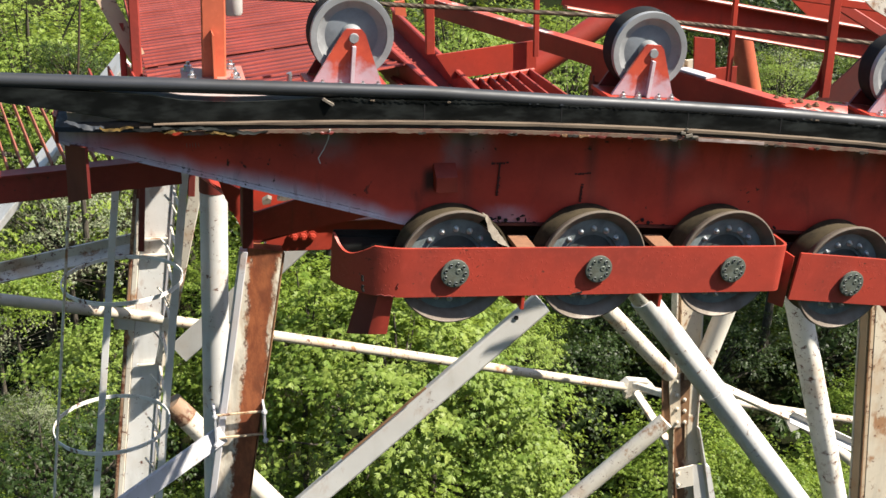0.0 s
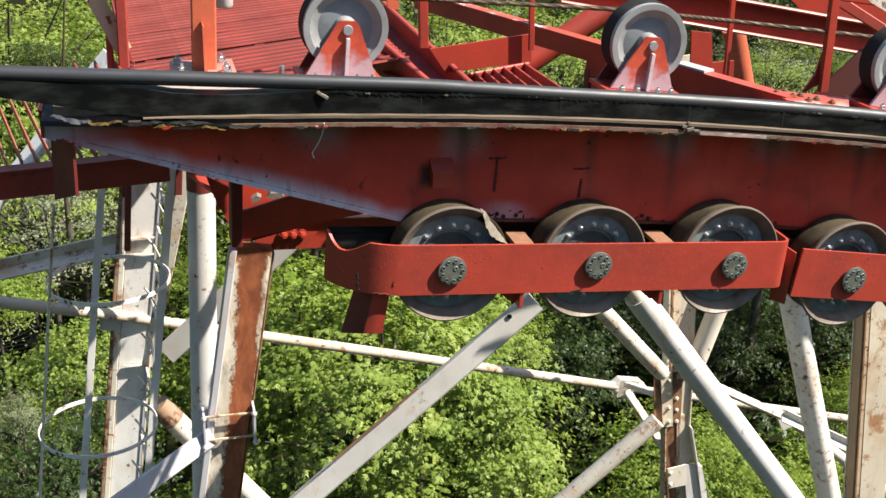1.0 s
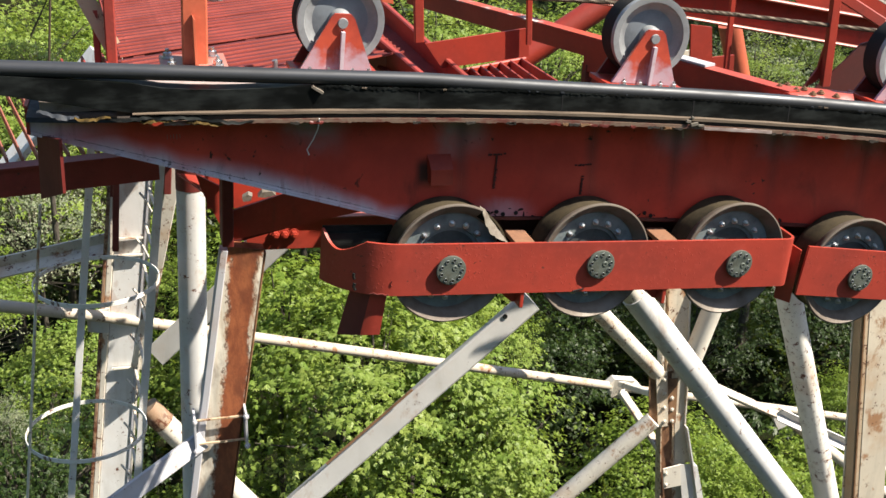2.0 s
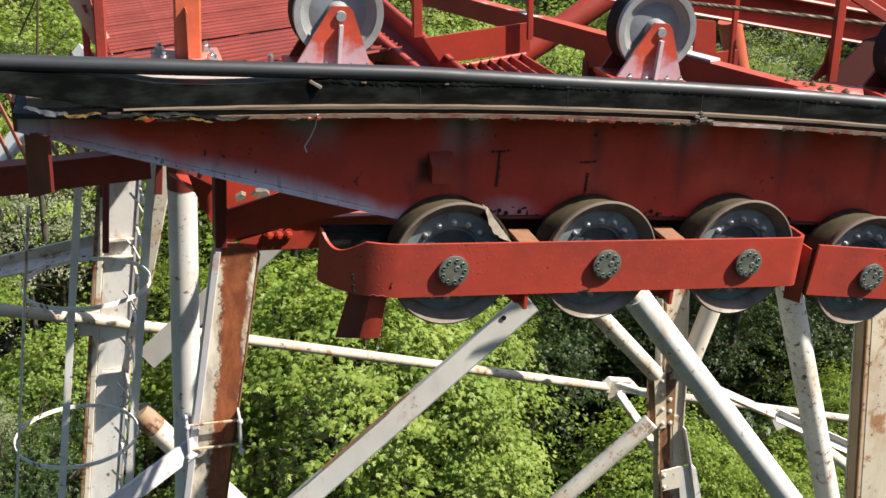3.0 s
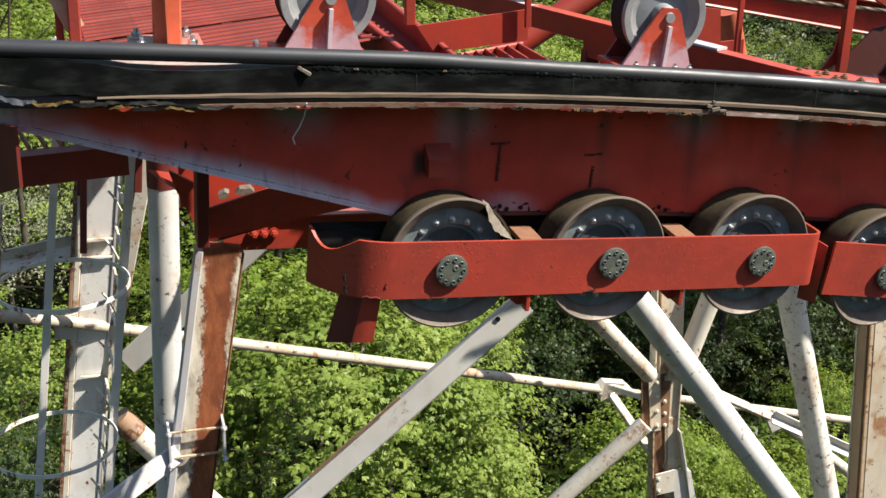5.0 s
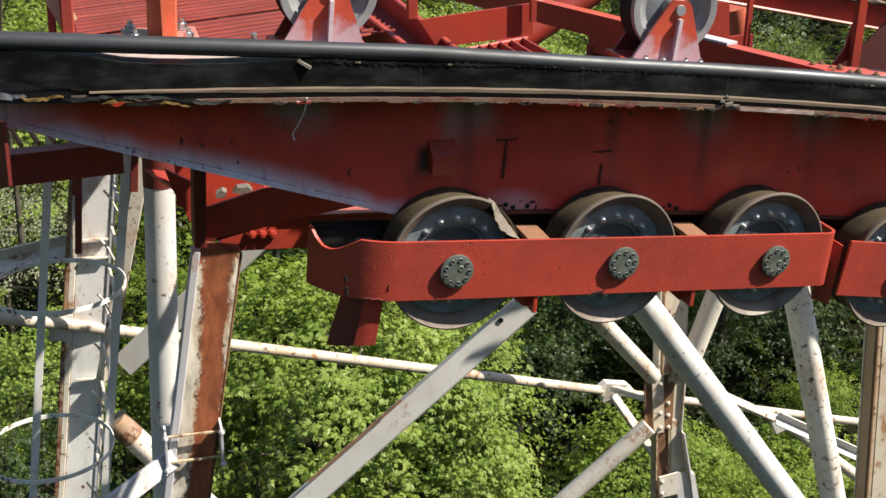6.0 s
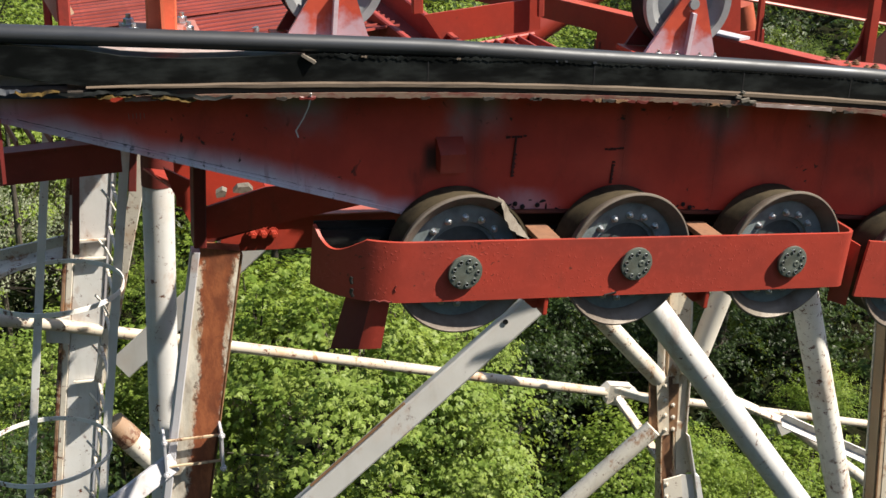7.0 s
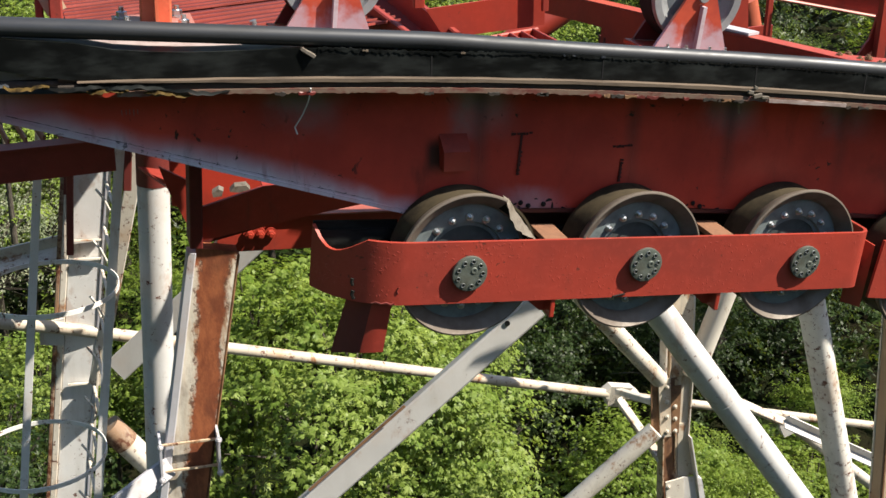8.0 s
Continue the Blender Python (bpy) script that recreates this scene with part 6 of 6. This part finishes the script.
# twisted haul rope
def build_haul():
    pts = [Vector((-0.376, 1.120, 12.868)), Vector((0.243, 1.120, 12.824)), Vector((1.070, 1.120, 12.763)), Vector((1.662, 1.120, 12.693)), Vector((2.511, 1.120, 12.585))]
    first, last = pts[0], pts[-1]
    bm = bmesh.new()
    n = 900
    p0, p1 = first + (first - pts[1]).normalized() * 1.5, last + (last - pts[-2]).normalized() * 2.0

    def at(s):
        s *= len(pts) + 1
        seq = [p0] + pts + [p1]
        k = min(int(s), len(seq) - 2)
        return seq[k].lerp(seq[k + 1], s - k)

    for strand in range(6):
        ring_pts = []
        for k in range(n + 1):
            a = 2 * math.pi * (k / 11.0 + strand / 6)
            ring_pts.append(at(k / n) + Vector((0, math.cos(a) * 0.0066, math.sin(a) * 0.0066)))
        tube_along(ring_pts, 0.0046, 5, bm)
    simple("haul_rope", bm, wire_steel, "thin brown twisted wire rope above the walkway", "rope", smooth=50)


build_haul()


# ---------------------------------------------------------------- ladder with safety cage
def build_ladder():
    top = thing("caged_ladder", "white caged ladder fixed to the tower column", "ladder", (lb.x + 0.1, 3.6, lb.z))
    o = Vector(top.location)
    lean = (la - lb) / (la.z - lb.z)

    def pt(z, x, y):
        base = la + lean * (z - la.z)
        return Vector((base.x + x, y, z)) - o

    zs0, zs1 = lb.z, 11.75
    s0, s1 = Vector((-0.983, 3.600, 11.128)), Vector((-1.316, 3.600, 8.748))
    sR = (s0.x - (la + lean * (s0.z - la.z)).x, s1.x - (la + lean * (s1.z - la.z)).x)
    xr = sum(sR) / 2
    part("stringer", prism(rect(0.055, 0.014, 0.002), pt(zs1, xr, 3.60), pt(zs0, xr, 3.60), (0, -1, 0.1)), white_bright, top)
    part("stringer", prism(rect(0.055, 0.014, 0.002), pt(zs1, xr - 0.03, 4.0), pt(zs0, xr - 0.03, 4.0), (1, 0, 0)), white_old, top)
    seed = None
    for k in range(40):
        z = 11.6 - 0.28 * k
        if z < zs0:
            break
        a, b = pt(z, xr - 0.02, 3.60), pt(z + 0.0, xr - 0.05, 4.0)
        if seed is None:
            seed = part("rung", prism(ring(0.011, 10), a, b), white_old, top, "", 40)
            base = a.copy()
        else:
            mesh_copy("rung", seed, Matrix.Translation(a - base), top)
    # hoops
    hoop = None
    h0, h1 = Vector((-1.421, 3.400, 10.622)), Vector((-1.577, 3.400, 9.528))
    for c in (h0, h1, h1 + (h1 - h0), h1 + 2 * (h1 - h0)):
        cx, cy, zc = c
        if hoop is None:
            bm = bmesh.new()
            n = 56
            rows = []
            for k in range(n):
                a = 2 * math.pi * k / n
                c, s = math.cos(a), math.sin(a)
                rows.append([bm.verts.new((r * c, r * s, z)) for r, z in ((0.392, -0.014), (0.398, -0.014), (0.398, 0.014), (0.392, 0.014))])
            for k in range(n):
                p, q = rows[k], rows[(k + 1) % n]
                for j in range(4):
                    bm.faces.new((p[j], p[(j + 1) % 4], q[(j + 1) % 4], q[j]))
            bmesh.ops.recalc_face_normals(bm, faces=bm.faces[:])
            hoop = part("hoop", bm, hoop_white, top, "flat steel hoop", 40)
            hoop.matrix_basis = Matrix.Translation(Vector((cx, cy, zc)) - o)
        else:
            mesh_copy("hoop", hoop, Matrix.Translation(Vector((cx, cy, zc)) - o), top)
    # long bar of the cage
    a, b = Vector((-1.394, 3.060, 11.398)), Vector((-1.709, 3.060, 9.153))
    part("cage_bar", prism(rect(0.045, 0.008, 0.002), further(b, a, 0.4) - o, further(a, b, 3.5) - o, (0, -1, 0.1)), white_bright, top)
    # bent clips along the column edge
    for k, z in enumerate((10.95, 10.62, 10.25, 9.9, 9.55, 9.2, 8.85)):
        p = pt(z, xr - 0.05, 3.85)
        part("clip", tube_along([p + Vector((-0.05, 0, 0.10)), p + Vector((-0.01, -0.03, 0.05)), p + Vector((0.02, -0.05, -0.02)), p + Vector((0.0, 0, -0.08))], 0.008, 8), white_old, top, "", 50)


build_ladder()
simple("hanging_cable", tube_along([Vector((-1.678, 3.000, 11.307)), Vector((-1.805, 3.000, 10.412)), Vector((-1.972, 3.000, 9.229)), Vector((-1.972, 3.000, 9.229)) + Vector((-0.4, 0, -6.0))], 0.009, 8), white_old, "thin pale cable hanging beside the ladder", "cable", smooth=50)


# ---------------------------------------------------------------- trees
def leaf_cloud(name, seed, clumps, per, leaf, mat, parent, shape=(1, 1, 1), fingers=5):
    """A crown of unit radius: clumps of small palmate sprigs with gaps between them."""
    rng = np.random.default_rng(seed)
    dirs = rng.normal(size=(clumps, 3))
    dirs /= np.linalg.norm(dirs, axis=1)[:, None]
    dirs[:, 2] = np.where(dirs[:, 2] < -0.35, -dirs[:, 2] * 0.6, dirs[:, 2])
    rad = rng.uniform(0.45, 1.0, clumps) ** 0.6
    lump = 1 + 0.28 * np.sin(dirs[:, 0] * 4 + seed) * np.cos(dirs[:, 1] * 5 + 2 * seed)
    centre = dirs * (rad * lump)[:, None]
    size = rng.uniform(0.14, 0.34, clumps)
    which = np.repeat(np.arange(clumps), per)
    n = len(which)
    up = np.array([0.0, 0.0, 1.0])
    bough = dirs * np.array([1, 1, 0.45]) + rng.normal(size=(clumps, 3)) * 0.35
    bough /= np.linalg.norm(bough, axis=1)[:, None]
    across = np.cross(bough, up)
    across /= np.linalg.norm(across, axis=1)[:, None] + 1e-6
    along = rng.uniform(-1, 1, n)
    wide = rng.normal(size=n) * 0.42 * (1.1 - 0.6 * along)
    thick = rng.normal(size=n) * 0.12 - 0.34 * np.maximum(along, 0) ** 2 - 0.22 * wide ** 2
    off = bough[which] * (along * 1.15)[:, None] + across[which] * wide[:, None] + up * thick[:, None]
    pos = (centre[which] + off * size[which][:, None]) * np.array(shape)
    out = dirs[which] * 0.60 + up * 0.75 + rng.normal(size=(n, 3)) * 0.42
    out /= np.linalg.norm(out, axis=1)[:, None]
    fwd = bough[which] * 0.6 + across[which] * (np.sign(wide) * 0.55)[:, None] + rng.normal(size=(n, 3)) * 0.45
    side = np.cross(out, fwd)
    side /= np.linalg.norm(side, axis=1)[:, None] + 1e-6
    fwd = np.cross(side, out)
    verts = []
    scale = leaf * rng.uniform(0.65, 1.25, n)
    for j in range(fingers):
        a = (j - (fingers - 1) / 2) * (2.0 / fingers) + rng.normal(size=n) * 0.16
        d = fwd * np.cos(a)[:, None] + side * np.sin(a)[:, None]
        w = np.cross(out, d)
        ln = (scale * (1.0 - 0.10 * abs(j - (fingers - 1) / 2)))[:, None]
        droop = out * (-0.28 * ln) * rng.uniform(0.2, 1.4, n)[:, None]
        base = pos
        tip = pos + d * ln + droop
        mid = pos + d * ln * 0.52 + droop * 0.25
        verts.append(np.stack([base, mid + w * ln * 0.145, tip, mid - w * ln * 0.145], 1))
    verts = np.concatenate(verts, 0).reshape(-1, 3)
    count = len(verts) // 4
    me = bpy.data.meshes.new(name)
    me.vertices.add(len(verts))
    me.vertices.foreach_set("co", verts.astype(np.float32).ravel())
    me.loops.add(count * 4)
    me.loops.foreach_set("vertex_index", np.arange(count * 4, dtype=np.int32))
    me.polygons.add(count)
    me.polygons.foreach_set("loop_start", np.arange(0, count * 4, 4, dtype=np.int32))
    me.update()
    me.validate()
    me.materials.append(mat)
    ob = new(name, me)
    if parent is not None:
        ob.parent = parent
    return ob, centre * np.array(shape)


def make_tree(seed, mat, label, radius, height, clumps=130, per=58, leaf=0.048, bare=0, fingers=5):
    """A tree whose foot is its origin: trunk, limbs and a leafy crown of the given radius, centred at the given height."""
    top = thing("tree", label, "tree", (0, 0, 0), "trees behind the tower")
    rng = random.Random(seed)
    crown, centres = leaf_cloud("crown", seed, clumps, per, leaf * 3.0 / radius, mat, top, (1, 1, 0.95), fingers)
    crown.matrix_basis = Matrix.Translation((0, 0, height)) @ Matrix.Scale(radius, 4)
    bm = bmesh.new()

    def limb(a, b, r0, r1, bend, n=7):
        pts = [a.lerp(b, k / n) + bend * math.sin(math.pi * k / n) for k in range(n + 1)]
        rows = []
        for k, p in enumerate(pts):
            r = r0 + (r1 - r0) * k / n
            d = (pts[min(k + 1, n)] - pts[max(k - 1, 0)]).normalized()
            s = d.orthogonal().normalized()
            t = d.cross(s)
            rows.append([bm.verts.new(p + (s * math.cos(2 * math.pi * j / 7) + t * math.sin(2 * math.pi * j / 7)) * r) for j in range(7)])
        for a_, b_ in zip(rows, rows[1:]):
            for j in range(7):
                bm.faces.new((a_[j], a_[(j + 1) % 7], b_[(j + 1) % 7], b_[j]))

    tip = Vector((rng.uniform(-0.4, 0.4), rng.uniform(-0.4, 0.4), height + radius * 0.6))
    limb(Vector((0, 0, -5.0)), tip, 0.055 * radius + 0.05, 0.02, Vector((rng.uniform(-0.3, 0.3), rng.uniform(-0.3, 0.3), 0)), 10)
    part("trunk", bm, bark_mat, top, "", 60)
    bm = bmesh.new()
    for c in centres[:: max(1, clumps // 34)]:
        e = Vector(c) * radius + Vector((0, 0, height))
        s = Vector((0, 0, height - radius * 0.7 + 0.35 * (e.z - height + radius * 0.7)))
        limb(s, e, 0.018 * radius + 0.01, 0.006, Vector((0, 0, rng.uniform(-0.3, 0.3))), 6)
    for k in range(bare):
        a = rng.uniform(0, 6.28)
        e = Vector((math.cos(a), math.sin(a), rng.uniform(-0.5, 0.7))) * radius * rng.uniform(0.8, 1.1) + Vector((0, 0, height))
        limb(Vector((0, 0, height - radius * 0.6)), e, 0.016, 0.004, Vector((rng.uniform(-0.3, 0.3), 0, rng.uniform(-0.2, 0.4))), 6)
    part("branching", bm, bark_mat, top, "", 60)
    return top


BRIGHT = "sunlit broadleaf tree with bright spring-green leaves"
GREEN = "leafy green broadleaf tree on the hillside"
TREES = {
    "bright": make_tree(11, leaf_bright, BRIGHT, 3.0, 6.0),
    "bright2": make_tree(12, leaf_bright, BRIGHT, 3.0, 6.0),
    "mid": make_tree(13, leaf_mid, GREEN, 3.0, 6.0),
    "mid2": make_tree(14, leaf_mid, GREEN, 3.0, 6.0),
    "far": make_tree(17, leaf_mid, GREEN, 3.0, 6.0, 110, 58, 0.038, 0, 3),
    "far2": make_tree(18, leaf_bright, BRIGHT, 3.0, 6.0, 110, 58, 0.038, 0, 3),
    "dark": make_tree(15, leaf_dark, "tree deep in the wood, shade put into its dark leaves", 3.0, 6.0, 120, 48, 0.042, 0, 3),
    "grey": make_tree(16, leaf_grey, "pale grey-green blossoming shrub with bare twigs", 3.0, 6.0, 130, 60, 0.026, 90, 3),
}
# crown centre x, y, z, radius, kind
PLACES = [
    ((2.884, 15.500, 2.714), 2.7, "bright"),
    ((1.498, 18.000, 2.717), 2.5, "mid"),
    ((4.250, 14.500, 1.701), 2.0, "bright2"),
    ((8.510, 14.500, 0.584), 1.6, "mid2"),
    ((10.301, 13.500, 0.702), 1.7, "mid"),
    ((14.392, 17.000, 1.837), 1.8, "mid2"),
    ((-4.009, 16.500, 3.391), 1.9, "mid2"),
    ((-2.627, 18.500, 2.339), 1.8, "bright"),
    ((-4.649, 21.000, 3.352), 1.4, "mid"),
    ((-4.628, 30.000, 1.405), 2.6, "far2"),
    ((-6.159, 34.000, 1.100), 3.0, "far"),
    ((-4.631, 13.500, 3.259), 1.5, "mid2"),
    ((-1.244, 20.000, 1.853), 2.2, "bright2"),
    ((-0.078, 16.000, 1.112), 2.0, "bright2"),
    ((-3.854, 25.000, 2.980), 2.4, "grey"),
    ((-4.652, 28.000, 6.831), 4.2, "far2"),
    ((-0.940, 32.000, 4.778), 4.5, "far"),
    ((5.473, 22.000, 8.110), 2.6, "far2"),
    ((9.482, 25.000, 7.058), 2.8, "far2"),
    ((13.975, 21.000, 7.528), 2.4, "grey"),
    ((15.242, 26.000, 7.145), 3.2, "dark"),
    ((12.895, 20.000, 7.595), 1.3, "far2"),
    ((14.882, 21.000, 7.567), 1.2, "far2"),
    ((14.339, 25.000, -1.188), 3.4, "dark"),
    ((21.174, 29.000, -1.722), 4.0, "dark"),
    ((8.740, 24.000, 0.478), 3.0, "far"),
    ((3.029, 28.000, 3.466), 4.0, "far"),
    ((12.969, 30.000, 1.329), 4.2, "dark"),
    ((20.806, 26.000, 3.692), 3.6, "far"),
    ((-6.884, 24.000, 4.983), 3.5, "far"),
    ((13.628, 16.000, -1.088), 2.6, "mid"),
    ((-6.069, 16.000, 2.116), 2.4, "mid2"),
    ((2.987, 20.000, 3.309), 2.6, "bright2"),
    ((4.609, 19.000, 2.777), 2.2, "bright"),
    ((-2.112, 19.000, 0.071), 2.4, "mid2"),
    ((-2.275, 27.000, 2.113), 2.6, "far"),
    ((-5.583, 24.000, 2.291), 2.4, "grey"),
    ((-3.303, 30.000, 5.369), 4.0, "far2"),
    ((1.436, 36.000, 5.456), 5.0, "far"),
    ((14.578, 30.000, 5.246), 4.0, "far"),
    ((20.629, 30.000, 7.640), 4.5, "far"),
    ((10.796, 17.000, -1.830), 2.2, "bright2"),
    ((4.923, 13.500, 1.240), 1.3, "bright"),
    ((-3.825, 15.000, 3.430), 0.9, "grey"),
    ((9.504, 14.000, 0.208), 1.2, "bright"),
    ((17.124, 21.000, -3.836), 2.8, "mid"),
    ((8.462, 21.000, -0.890), 2.2, "dark"),
    ((16.198, 24.000, -3.558), 2.8, "dark"),
    ((12.704, 21.000, -0.495), 1.9, "dark"),
    ((16.485, 22.000, -0.677), 2.2, "dark"),
    ((9.699, 22.000, -0.032), 2.0, "dark"),
    ((3.605, 19.000, -2.181), 2.6, "mid"),
    ((10.677, 34.000, 0.739), 4.6, "far"),
    ((21.977, 36.000, -1.260), 5.0, "dark"),
    ((-0.586, 36.000, 0.084), 5.0, "far"),
    ((-0.330, 20.500, 3.359), 1.1, "mid"),
    ((-3.095, 22.500, 7.367), 1.0, "dark"),
    ((-3.308, 14.500, 2.014), 1.9, "dark"),
    ((5.825, 17.500, 2.552), 1.15, "bright"),
    ((10.820, 16.000, -0.273), 1.1, "bright"),
    ((12.139, 15.500, -0.274), 1.2, "bright2"),
    ((1.028, 18.000, 0.858), 1.2, "mid"),
    # tall crowns out of view up the slope, added to shade the wood below
    ((25.0, 20.0, 13.2), 3.6, "mid2"),
    ((21.0, 18.0, 13.2), 3.3, "mid"),
    ((29.0, 20.5, 14.2), 3.8, "mid2"),
    ((24.0, 25.0, 16.0), 4.0, "mid"),
]
used = set()
for k, (c, r, kind) in enumerate(PLACES):
    src = TREES[kind]
    s = r / 3.0
    z0 = c[2] - 6.0 * s
    m = Matrix.Translation((c[0], c[1], z0)) @ Matrix.Rotation(2.4 * k, 4, "Z") @ Matrix.Scale(s, 4)
    if kind in used:
        t = copy_thing(src, m)
    else:
        used.add(kind)
        t = src
        t.matrix_basis = m


# low undergrowth over the hillside
def build_undergrowth():
    rng = np.random.default_rng(21)
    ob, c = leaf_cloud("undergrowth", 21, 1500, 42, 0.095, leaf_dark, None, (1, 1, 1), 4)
    me = ob.data
    n = len(me.vertices)
    co = np.empty(n * 3, np.float32)
    me.vertices.foreach_get("co", co)
    co = co.reshape(-1, 3)
    # sprigs come in blocks of four corners, one run for each finger; move each clump to its own spot
    clump = np.tile(np.repeat(np.repeat(np.arange(1500), 42), 4), 4)
    spots = np.stack([rng.uniform(-18, 34, 1500), np.where(np.arange(1500) < 1150, rng.uniform(9, 52, 1500), rng.uniform(-16, 10, 1500))], 1)
    base = np.array([(x, y, ground_z(x, y) + rng.uniform(0.1, 1.3)) for x, y in spots])
    size = rng.uniform(2.2, 4.2, 1500)
    co = (co - c[clump]) * size[clump][:, None] * np.where(np.arange(3) == 2, 0.9, 1.0) + base[clump]
    me.vertices.foreach_set("co", co.astype(np.float32).ravel())
    me.update()
    tagged(ob, "leafy undergrowth on the slope, coloured dark for its shade", "undergrowth", kind="stuff")


build_undergrowth()
